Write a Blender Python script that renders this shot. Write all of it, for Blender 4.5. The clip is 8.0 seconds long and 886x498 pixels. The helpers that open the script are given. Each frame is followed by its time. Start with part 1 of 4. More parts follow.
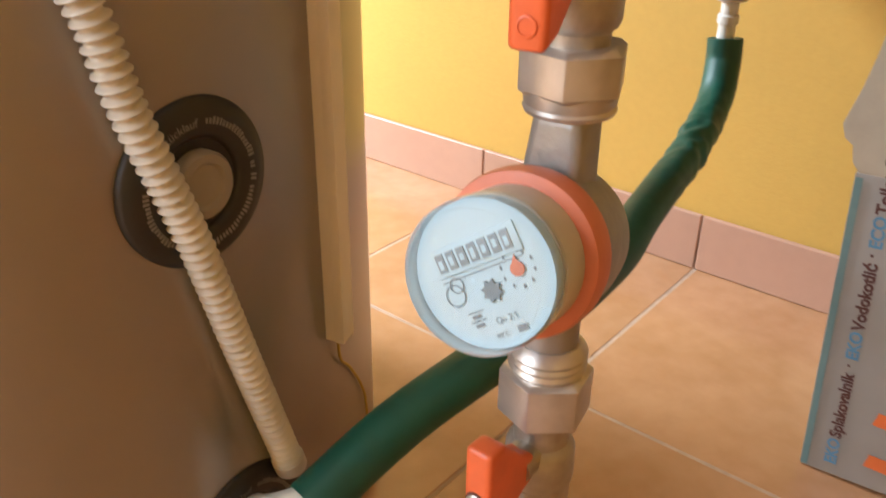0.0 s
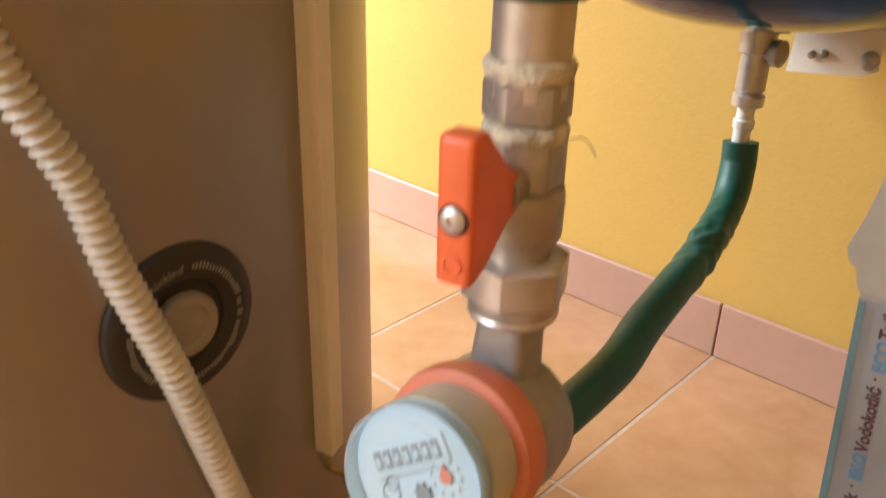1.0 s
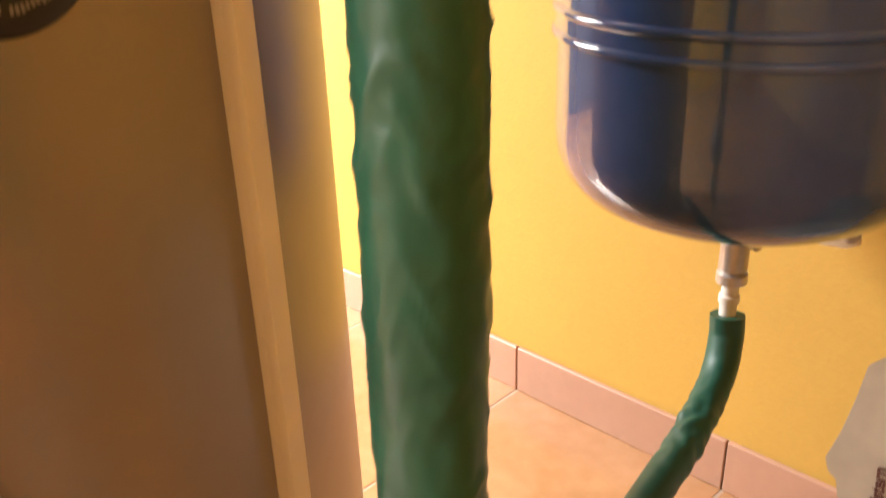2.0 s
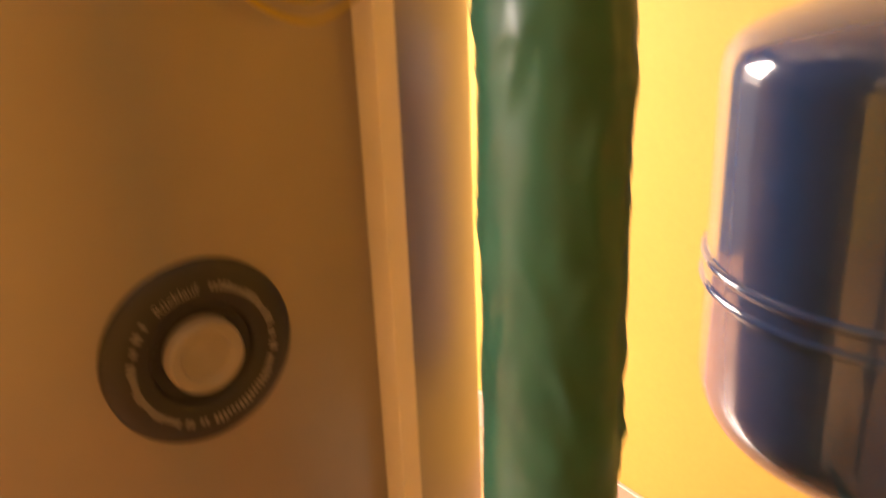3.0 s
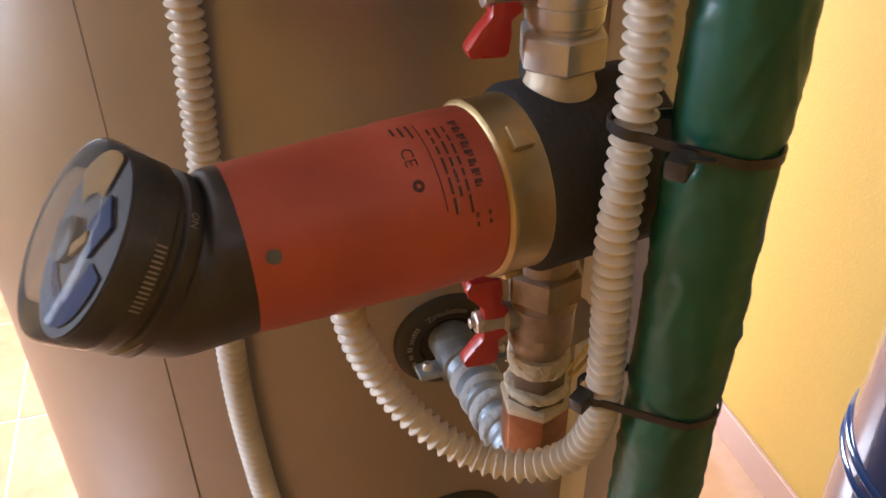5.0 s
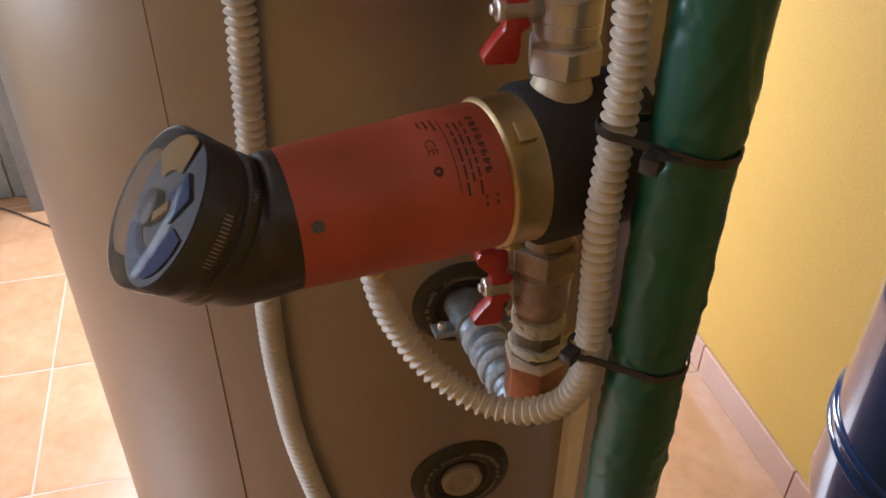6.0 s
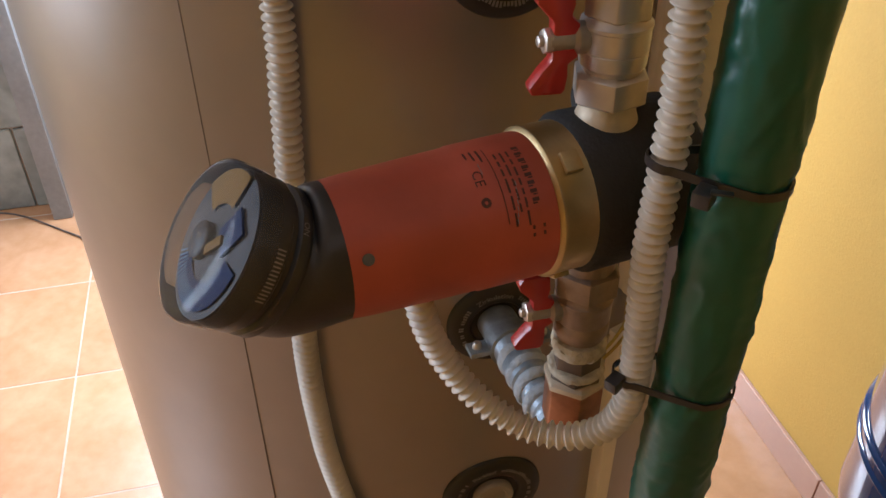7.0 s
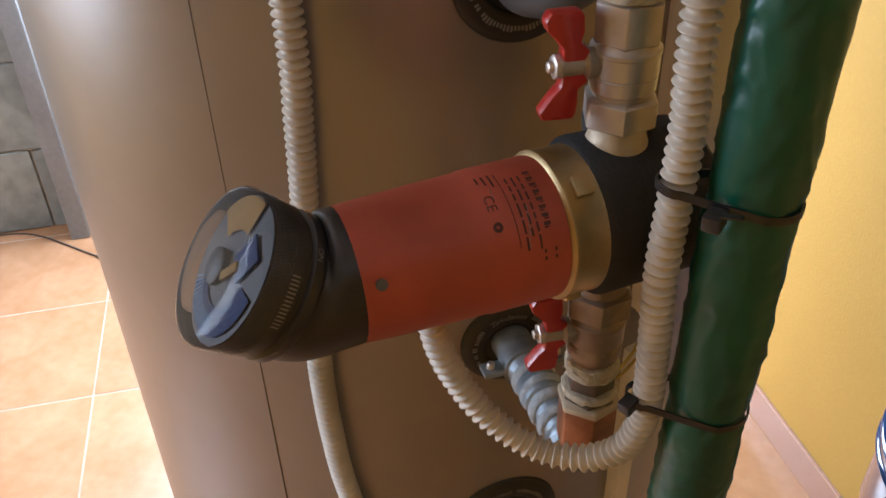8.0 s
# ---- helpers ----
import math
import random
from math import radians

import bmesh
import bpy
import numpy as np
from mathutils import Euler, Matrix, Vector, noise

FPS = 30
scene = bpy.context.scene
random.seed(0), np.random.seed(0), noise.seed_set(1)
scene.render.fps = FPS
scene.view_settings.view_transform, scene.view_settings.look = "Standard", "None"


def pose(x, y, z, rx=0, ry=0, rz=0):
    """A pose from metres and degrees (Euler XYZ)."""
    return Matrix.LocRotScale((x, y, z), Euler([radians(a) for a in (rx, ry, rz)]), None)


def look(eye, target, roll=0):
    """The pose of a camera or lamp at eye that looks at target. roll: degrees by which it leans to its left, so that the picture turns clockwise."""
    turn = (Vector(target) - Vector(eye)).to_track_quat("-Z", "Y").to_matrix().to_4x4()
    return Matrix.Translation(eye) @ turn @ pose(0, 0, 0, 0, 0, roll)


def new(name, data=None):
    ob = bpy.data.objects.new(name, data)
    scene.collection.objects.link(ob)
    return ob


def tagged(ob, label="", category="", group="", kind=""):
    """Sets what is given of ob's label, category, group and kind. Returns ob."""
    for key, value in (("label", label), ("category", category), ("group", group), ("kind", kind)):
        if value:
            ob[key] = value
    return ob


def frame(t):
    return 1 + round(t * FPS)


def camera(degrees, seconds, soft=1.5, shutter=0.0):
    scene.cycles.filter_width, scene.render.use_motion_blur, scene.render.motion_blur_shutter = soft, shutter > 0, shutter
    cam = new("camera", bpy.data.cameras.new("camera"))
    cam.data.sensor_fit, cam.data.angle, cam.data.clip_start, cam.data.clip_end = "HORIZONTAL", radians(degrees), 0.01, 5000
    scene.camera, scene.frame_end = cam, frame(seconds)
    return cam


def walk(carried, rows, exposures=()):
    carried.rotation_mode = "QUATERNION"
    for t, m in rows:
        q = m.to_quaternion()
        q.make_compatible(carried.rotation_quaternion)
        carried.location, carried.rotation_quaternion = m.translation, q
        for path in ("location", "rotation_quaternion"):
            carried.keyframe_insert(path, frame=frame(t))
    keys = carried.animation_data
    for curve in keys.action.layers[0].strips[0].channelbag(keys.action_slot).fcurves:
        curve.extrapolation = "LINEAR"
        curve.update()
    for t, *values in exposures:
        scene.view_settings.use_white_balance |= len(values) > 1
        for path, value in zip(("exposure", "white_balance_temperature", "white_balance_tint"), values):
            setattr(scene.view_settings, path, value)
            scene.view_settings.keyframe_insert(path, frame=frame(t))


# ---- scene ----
cam = camera(54.7, 8.0, shutter=0.5)
PATH = [
    (0, (0.142, -0.297, 0.652), (-0.967, 1.078, -0.287), 0.9),
    (0.5, (0.153, -0.275, 0.678), (-1.054, 1.029, -0.239), 0.6),
    (1, (0.162, -0.255, 0.724), (-1.052, 1.07, -0.155), 1.6),
    (1.2, (0.158, -0.243, 0.758), (-1.071, 1.069, -0.118), -0.7),
    (2.3, (0.164, -0.162, 0.948), (-1.172, 1.096, 0.152), -1.8),
    (2.5, (0.152, -0.157, 0.969), (-1.246, 1.05, 0.202), -1.5),
    (2.7, (0.154, -0.154, 1.015), (-1.293, 1.003, 0.263), -1.8),
    (3, (0.15, -0.155, 1.101), (-1.395, 0.895, 0.385), -2.4),
    (3.3, (0.153, -0.157, 1.201), (-1.452, 0.764, 0.441), -1.0),
    (3.5, (0.164, -0.165, 1.258), (-1.497, 0.654, 0.502), -1.3),
    (3.6, (0.168, -0.168, 1.281), (-1.503, 0.627, 0.522), -1.1),
    (3.8, (0.167, -0.163, 1.335), (-1.541, 0.521, 0.549), -1.1),
    (4, (0.172, -0.17, 1.391), (-1.507, 0.508, 0.543), -0.2),
    (4.2, (0.18, -0.168, 1.44), (-1.481, 0.433, 0.502), -0.8),
    (4.5, (0.187, -0.171, 1.496), (-1.446, 0.335, 0.459), -1.0),
    (4.7, (0.202, -0.175, 1.53), (-1.399, 0.308, 0.433), -0.5),
    (5.8, (0.283, -0.194, 1.605), (-1.279, 0.219, 0.426), 0.1),
    (6, (0.286, -0.195, 1.611), (-1.266, 0.203, 0.413), 0.5),
    (6.5, (0.276, -0.204, 1.618), (-1.278, 0.178, 0.419), 0.3),
    (7, (0.275, -0.21, 1.624), (-1.287, 0.157, 0.43), -0.4),
    (7.5, (0.276, -0.205, 1.626), (-1.299, 0.142, 0.442), -1.0),
    (8, (0.276, -0.209, 1.63), (-1.315, 0.13, 0.466), -1.5),
]
# the clip's camera adapts its exposure and white balance as it rises
EXPOSE = [(0.0, 0.30, 5350, 5), (1.2, 0.24, 5450, 7), (2.4, 0.56, 7100, 20), (3.3, 0.54, 7800, 25), (3.6, 0.40, 6900, 20), (4.0, 0.33, 5950, 15), (4.5, 0.30, 5200, 13), (5.8, -0.64, 5050, 9), (8.0, -0.52, 4900, 8)]
walk(cam, [(t, look(eye, target, roll)) for t, eye, target, roll in PATH], EXPOSE)

# ---- light ----
world = bpy.data.worlds.new("world")
scene.world = world
world.use_nodes = True
wn = world.node_tree.nodes
sky = wn.new("ShaderNodeTexSky")
sky.sky_type, sky.sun_disc = "NISHITA", False
sky.sun_elevation, sky.sun_rotation = radians(35), radians(200)
wn["Background"].inputs["Strength"].default_value = 0.12
world.node_tree.links.new(sky.outputs[0], wn["Background"].inputs["Color"])


def area_lamp(name, m, sx, sy, watts, colour):
    data = bpy.data.lights.new(name, "AREA")
    data.shape, data.size, data.size_y, data.energy, data.color = "RECTANGLE", sx, sy, watts, colour
    ob = new(name, data)
    ob.matrix_world = m
    return ob


# daylight in two unseen windows beyond the tank, and an added ceiling fill lamp
area_lamp("window_daylight", look((-2.36, -0.22, 1.45), (-1.50, -0.62, 0.1)), 1.08, 1.0, 158, (1.0, 0.97, 0.93))
area_lamp("window_daylight", look((-0.98, -2.12, 1.45), (-1.05, 0.4, 0.6)), 0.95, 1.3, 44, (1.0, 0.97, 0.95))
area_lamp("ceiling_fill_light", look((0.75, 0.1, 2.36), (0.75, 0.1, 0)), 0.12, 1.1, 0.9, (1.0, 0.93, 0.84))


# ---- materials ----
def material(name, base, rough=0.5, metal=0.0, vary=0.15, grain=60.0, stain=6.0, bump=0.0, bump_scale=200.0, coat=0.0, per_piece=0.0, tint=None, spec=0.5):
    """Principled surface with fine grain, broad stains and a fine relief."""
    m = bpy.data.materials.new(name)
    m.use_nodes = True
    nt = m.node_tree
    n, l = nt.nodes, nt.links
    p = n["Principled BSDF"]
    p.inputs["Roughness"].default_value = rough
    p.inputs["Metallic"].default_value = metal
    p.inputs["Coat Weight"].default_value = coat
    p.inputs["Specular IOR Level"].default_value = spec
    co = n.new("ShaderNodeTexCoord")
    fine, broad = n.new("ShaderNodeTexNoise"), n.new("ShaderNodeTexNoise")
    fine.inputs["Scale"].default_value, broad.inputs["Scale"].default_value = grain, stain
    fine.inputs["Detail"].default_value, broad.inputs["Detail"].default_value = 4, 5
    for t in (fine, broad):
        l.new(co.outputs["Object"], t.inputs["Vector"])
    mix = n.new("ShaderNodeMix")
    mix.data_type = "RGBA"
    dark = tint or tuple(c * (1 - 2 * vary) for c in base)
    mix.inputs[6].default_value, mix.inputs[7].default_value = (*dark, 1), (*base, 1)
    add = n.new("ShaderNodeMath")
    add.operation = "MULTIPLY_ADD"
    l.new(fine.outputs["Fac"], add.inputs[0])
    add.inputs[1].default_value = 0.6
    l.new(broad.outputs["Fac"], add.inputs[2])
    ramp = n.new("ShaderNodeMapRange")
    ramp.inputs["From Min"].default_value, ramp.inputs["From Max"].default_value = 0.5, 1.05
    l.new(add.outputs[0], ramp.inputs["Value"])
    l.new(ramp.outputs[0], mix.inputs[0])
    out = mix.outputs[2]
    if per_piece:
        info, hsv, mr = n.new("ShaderNodeObjectInfo"), n.new("ShaderNodeHueSaturation"), n.new("ShaderNodeMapRange")
        mr.inputs["To Min"].default_value, mr.inputs["To Max"].default_value = 1 - per_piece, 1 + per_piece
        l.new(info.outputs["Random"], mr.inputs["Value"])
        l.new(mr.outputs[0], hsv.inputs["Value"])
        l.new(out, hsv.inputs["Color"])
        out = hsv.outputs["Color"]
    l.new(out, p.inputs["Base Color"])
    rr = n.new("ShaderNodeMapRange")
    rr.inputs["To Min"].default_value, rr.inputs["To Max"].default_value = max(0.03, rough - 0.08), min(1, rough + 0.1)
    l.new(broad.outputs["Fac"], rr.inputs["Value"])
    l.new(rr.outputs[0], p.inputs["Roughness"])
    if bump:
        tex, b = n.new("ShaderNodeTexNoise"), n.new("ShaderNodeBump")
        tex.inputs["Scale"].default_value, tex.inputs["Detail"].default_value = bump_scale, 5
        b.inputs["Strength"].default_value, b.inputs["Distance"].default_value = bump, 0.002
        l.new(co.outputs["Object"], tex.inputs["Vector"])
        l.new(tex.outputs["Fac"], b.inputs["Height"])
        l.new(b.outputs["Normal"], p.inputs["Normal"])
    return m


def clear_plastic(name, tint, solid):
    """A clear shell: mostly see-through, with the gloss of plastic."""
    m = bpy.data.materials.new(name)
    m.use_nodes = True
    n, l = m.node_tree.nodes, m.node_tree.links
    p = n["Principled BSDF"]
    p.inputs["Base Color"].default_value = (*tint, 1)
    p.inputs["Roughness"].default_value = 0.04
    t, mix = n.new("ShaderNodeBsdfTransparent"), n.new("ShaderNodeMixShader")
    f, mr = n.new("ShaderNodeFresnel"), n.new("ShaderNodeMapRange")
    f.inputs["IOR"].default_value = 1.45
    mr.inputs["To Min"].default_value, mr.inputs["To Max"].default_value = solid, 1.0
    l.new(f.outputs[0], mr.inputs["Value"])
    l.new(mr.outputs[0], mix.inputs[0])
    l.new(t.outputs[0], mix.inputs[1])
    l.new(p.outputs[0], mix.inputs[2])
    l.new(mix.outputs[0], n["Material Output"].inputs["Surface"])
    return m


M_wall = material("yellow_wall_paint", (0.60, 0.372, 0.072), 0.75, vary=0.04, grain=90, stain=3, bump=0.25, bump_scale=160)
M_white = material("white_ceiling_paint", (0.78, 0.76, 0.72), 0.8, vary=0.05, bump=0.1)
M_tile = material("terracotta_floor_tile", (0.48, 0.270, 0.138), 0.22, vary=0.22, grain=30, stain=6, bump=0.12, bump_scale=70, per_piece=0.07, tint=(0.37, 0.188, 0.082), spec=0.9)
M_skirt = material("skirting_tile", (0.48, 0.285, 0.195), 0.36, vary=0.2, grain=50, stain=10, bump=0.1, per_piece=0.06, tint=(0.44, 0.26, 0.18))
M_grout = material("tile_grout", (0.52, 0.38, 0.27), 0.9, vary=0.2, bump=0.3)
M_slate = material("slate_wall_stone", (0.32, 0.33, 0.295), 0.6, vary=0.25, grain=20, stain=5, bump=0.6, bump_scale=25, per_piece=0.15)
M_tank = material("grey_foil_jacket", (0.350, 0.312, 0.276), 0.33, metal=0.60, vary=0.05, grain=25, stain=2.2)
M_black = material("black_rubber_rosette", (0.022, 0.020, 0.018), 0.42, vary=0.15, grain=120)
M_black_gloss = material("black_plastic", (0.032, 0.030, 0.031), 0.30, vary=0.15, grain=80, bump=0.08, bump_scale=400)
M_tarnish = material("tarnished_brass", (0.40, 0.30, 0.22), 0.46, metal=0.6, vary=0.22, grain=110, stain=40, bump=0.2, bump_scale=350)
M_dark_brass = material("blackened_brass", (0.17, 0.13, 0.10), 0.45, metal=0.5, vary=0.2, grain=90, stain=40)
M_paste = material("bluish_sealing_paste", (0.48, 0.52, 0.55), 0.7, vary=0.2, grain=160, stain=50, bump=0.8, bump_scale=260)
M_cap = material("beige_plug_cap", (0.30, 0.255, 0.20), 0.45, vary=0.12, grain=60)
M_seam = material("brown_joint", (0.11, 0.08, 0.06), 0.55, vary=0.2)
M_print = material("pale_lettering", (0.25, 0.23, 0.21), 0.7, vary=0.15)
M_trunk = material("cream_trunking", (0.84, 0.76, 0.62), 0.45, vary=0.06, grain=20, stain=8)
M_conduit = material("ivory_corrugated_conduit", (0.66, 0.60, 0.50), 0.4, vary=0.1, grain=30, stain=14)
M_green = material("green_vinyl_insulation", (0.0065, 0.095, 0.057), 0.38, vary=0.2, grain=40, stain=12, bump=0.25, bump_scale=45, coat=0.15)
M_hose = material("green_foam_skin", (0.008, 0.080, 0.050), 0.48, vary=0.2, grain=40, stain=12, bump=0.3, bump_scale=60)
M_nickel = material("nickel_plated_brass", (0.62, 0.57, 0.52), 0.37, metal=0.75, vary=0.14, grain=90, stain=30, bump=0.08, bump_scale=300)
M_dull = material("worn_nickel_body", (0.47, 0.42, 0.36), 0.40, metal=0.7, vary=0.2, grain=120, stain=35, bump=0.15, bump_scale=400)
M_brass = material("brass_collar", (0.56, 0.43, 0.21), 0.36, metal=0.85, vary=0.15, grain=60, stain=25, bump=0.1, bump_scale=300)
M_neck = material("pale_brass_neck", (0.66, 0.56, 0.40), 0.5, metal=0.25, vary=0.15, grain=90, stain=40, bump=0.15, bump_scale=300)
M_copper = material("copper_sleeve", (0.44, 0.20, 0.10), 0.40, metal=0.7, vary=0.28, grain=60, stain=30)
M_zinc = material("galvanised_steel", (0.40, 0.46, 0.52), 0.42, metal=0.55, vary=0.3, grain=70, stain=40, bump=0.3, bump_scale=250)
M_hemp = material("sealing_hemp", (0.66, 0.58, 0.42), 0.9, vary=0.25, grain=200, stain=60, bump=0.9, bump_scale=260)
M_orange = material("orange_handle_plastic", (0.72, 0.135, 0.035), 0.4, vary=0.1, grain=50, stain=25, bump=0.05)
M_red = material("red_handle_lacquer", (0.44, 0.028, 0.022), 0.28, vary=0.12, grain=60, stain=40, coat=0.3)
M_pump = material("red_pump_lacquer", (0.42, 0.082, 0.040), 0.44, vary=0.16, grain=30, stain=14, bump=0.08)
M_ink = material("dark_print", (0.095, 0.032, 0.024), 0.6, vary=0.1)
M_grey_mark = material("grey_spot", (0.12, 0.13, 0.14), 0.5, vary=0.2)
M_housing = material("black_pump_shell", (0.020, 0.019, 0.018), 0.7, vary=0.2, grain=150, bump=0.4, bump_scale=300)
M_blue = material("navy_vessel_enamel", (0.018, 0.062, 0.200), 0.14, vary=0.1, grain=30, stain=8, coat=1.0)
M_meter_body = material("meter_casting", (0.38, 0.36, 0.34), 0.42, metal=0.6, vary=0.15, grain=80, stain=30, bump=0.2, bump_scale=200)
M_meter_grey = material("meter_grey_housing", (0.52, 0.50, 0.42), 0.35, vary=0.12, grain=40, stain=30)
# the blue of the skylight on the dial is put into its colour
M_dial = material("skylight_tinted_dial", (0.50, 0.63, 0.69), 0.5, vary=0.03, grain=40)
M_dial_grey = material("dial_print", (0.20, 0.23, 0.25), 0.6, vary=0.1)
M_wheel = material("counter_wheel", (0.27, 0.30, 0.32), 0.5, vary=0.1)
M_clear = clear_plastic("clear_cover", (0.8, 0.85, 0.85), 0.05)
# grey mixed into the clear cover stands in for reflected surroundings
M_clear_dark = clear_plastic("hazed_clear_cover", (0.22, 0.21, 0.20), 0.12)
M_collar = material("orange_meter_ring", (0.64, 0.19, 0.095), 0.5, vary=0.12, grain=60, stain=35)
M_dark_blue = material("timer_blue", (0.018, 0.036, 0.115), 0.6, vary=0.1, spec=0.12)
M_mustard = material("timer_yellow", (0.30, 0.17, 0.035), 0.6, vary=0.1, spec=0.12)
M_dial_dark = material("timer_grey", (0.085, 0.078, 0.078), 0.5, vary=0.3, grain=60, stain=40, spec=0.3)
M_wire = material("dark_cable", (0.07, 0.05, 0.04), 0.5, vary=0.1)
M_yellow_wire = material("yellow_sensor_cable", (0.46, 0.33, 0.04), 0.45, vary=0.1)
# box and flap colours kept dark to stand in for the shade there
M_card = material("shaded_white_cardboard", (0.29, 0.265, 0.24), 0.6, vary=0.06, grain=40, stain=8)
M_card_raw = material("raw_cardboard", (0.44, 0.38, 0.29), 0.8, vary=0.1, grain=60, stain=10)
M_teal = material("teal_print", (0.16, 0.26, 0.27), 0.6, vary=0.1)
M_box_orange = material("orange_print", (0.66, 0.15, 0.03), 0.6, vary=0.06)
M_box_blue = material("blue_print", (0.12, 0.26, 0.42), 0.6, vary=0.06)
M_sleeve = material("white_pipe_sleeve", (0.74, 0.70, 0.62), 0.55, vary=0.12, grain=50, stain=25)
M_dark_post = material("dark_grey_post", (0.22, 0.22, 0.22), 0.6, vary=0.15)
M_frame = material("white_window_frame", (0.78, 0.77, 0.74), 0.4, vary=0.05)


# ---- shape helpers ----
def thing(name, at, label, category, group="", kind=""):
    ob = new(name)
    ob.location = at
    ob.empty_display_size = 0.02
    return tagged(ob, label, category, group, kind)


def base_of(ob):
    p = Vector((0, 0, 0))
    while ob:
        p += ob.location
        ob = ob.parent
    return p


def part(name, bm, mat, parent, label="", smooth=40):
    """Links a bmesh built in world coordinates as one mesh under parent."""
    off = base_of(parent) if parent else Vector((0, 0, 0))
    if parent:
        bmesh.ops.translate(bm, verts=bm.verts, vec=-off)
    me = bpy.data.meshes.new(name)
    bm.to_mesh(me)
    bm.free()
    if smooth:
        me.polygons.foreach_set("use_smooth", [True] * len(me.polygons))
        me.set_sharp_from_angle(angle=radians(smooth))
    for m in mat if isinstance(mat, (list, tuple)) else (mat,):
        me.materials.append(m)
    ob = new(name, me)
    ob.parent = parent
    if label:
        tagged(ob, label)
    return ob


def axes(d, up=(0, 0, 1)):
    """A frame whose z axis is d and whose y axis is as near up as can be."""
    z = Vector(d).normalized()
    u = Vector(up)
    if abs(z.dot(u.normalized())) > 0.99:
        u = Vector((0, 1, 0))
    x = u.cross(z).normalized()
    y = z.cross(x)
    return Matrix((x, y, z)).transposed()


def frame_at(p, d, up=(0, 0, 1)):
    return Matrix.Translation(p) @ axes(d, up).to_4x4()


def lathe(profile, m, segs=40, bm=None, ripple=None, cap=True):
    """Turns (radius, height) pairs round the z axis of m."""
    bm = bm or bmesh.new()
    rings = []
    for r, h in profile:
        ring = []
        for k in range(segs):
            a = 2 * math.pi * k / segs
            rr = r + (ripple(a, h) if ripple else 0)
            ring.append(bm.verts.new(m @ Vector((rr * math.cos(a), rr * math.sin(a), h))))
        rings.append(ring)
    for a, b in zip(rings, rings[1:]):
        for k in range(segs):
            j = (k + 1) % segs
            bm.faces.new((a[k], a[j], b[j], b[k]))
    if cap:
        bm.faces.new(rings[0][::-1])
        bm.faces.new(rings[-1])
    return bm


def hexagon(r, h0, h1, m, turn=0.0, bm=None, c=0.0015):
    """A hexagon nut with chamfered corners: r is the corner radius."""
    bm = bm or bmesh.new()
    sides = 12
    levels = ((h0, -c), (h0 + c, 0), (h1 - c, 0), (h1, -c))
    rings = []
    for h, dr in levels:
        ring = []
        for k in range(6):
            for s in (-1, 1):
                a = radians(60 * k + turn) + s * radians(28.5)
                rad = r * math.cos(radians(30)) / math.cos(radians(28.5)) + dr * 1.3
                ring.append(bm.verts.new(m @ Vector((rad * math.cos(a), rad * math.sin(a), h))))
        rings.append(ring)
    for a, b in zip(rings, rings[1:]):
        for k in range(sides):
            j = (k + 1) % sides
            bm.faces.new((a[k], a[j], b[j], b[k]))
    bm.faces.new(rings[0][::-1])
    bm.faces.new(rings[-1])
    return bm


def bevelled_box(size, m, bevel=0.003, bm=None, segs=2):
    own = bmesh.new()
    bmesh.ops.create_cube(own, size=1.0)
    bmesh.ops.scale(own, vec=size, verts=own.verts)
    if bevel:
        bmesh.ops.bevel(own, geom=own.edges[:], offset=bevel, segments=segs, affect="EDGES", profile=0.6)
    bmesh.ops.transform(own, matrix=m, verts=own.verts)
    return merge(bm, own)


def merge(bm, own):
    if bm is None:
        return own
    me = bpy.data.meshes.new("join")
    own.to_mesh(me)
    own.free()
    bm.from_mesh(me)
    bpy.data.meshes.remove(me)
    return bm


def spline(points, step):
    """Even steps along a smooth line through the points."""
    p = [Vector(q) for q in points]
    p = [2 * p[0] - p[1]] + p + [2 * p[-1] - p[-2]]
    dense = []
    for i in range(1, len(p) - 2):
        a, b, c, d = p[i - 1 : i + 3]
        for k in range(24):
            t = k / 24
            dense.append(0.5 * ((2 * b) + (c - a) * t + (2 * a - 5 * b + 4 * c - d) * t * t + (3 * b - a - 3 * c + d) * t**3))
    dense.append(p[-2])
    out, acc = [dense[0]], 0.0
    for a, b in zip(dense, dense[1:]):
        gap = (b - a).length
        while acc + gap >= step:
            f = (step - acc) / gap
            a = a.lerp(b, f)
            out.append(a)
            gap = (b - a).length
            acc = 0.0
        acc += gap
    return out


def sweep(points, radius, step=0.01, segs=16, bm=None, cap=True):
    """A tube along a smooth line; radius is a number or a function of (metres along, angle)."""
    bm = bm or bmesh.new()
    line = spline(points, step)
    fn = radius if callable(radius) else (lambda s, a: radius)
    side = None
    rings = []
    for i, q in enumerate(line):
        d = (line[min(i + 1, len(line) - 1)] - line[max(i - 1, 0)]).normalized()
        if side is None:
            side = d.orthogonal().normalized()
        side = (side - d * side.dot(d)).normalized()
        other = d.cross(side)
        ring = []
        for k in range(segs):
            a = 2 * math.pi * k / segs
            r = fn(i * step, a)
            ring.append(bm.verts.new(q + side * (r * math.cos(a)) + other * (r * math.sin(a))))
        rings.append(ring)
    for a, b in zip(rings, rings[1:]):
        for k in range(segs):
            j = (k + 1) % segs
            bm.faces.new((a[k], a[j], b[j], b[k]))
    if cap:
        bm.faces.new(rings[0][::-1])
        bm.faces.new(rings[-1])
    return bm


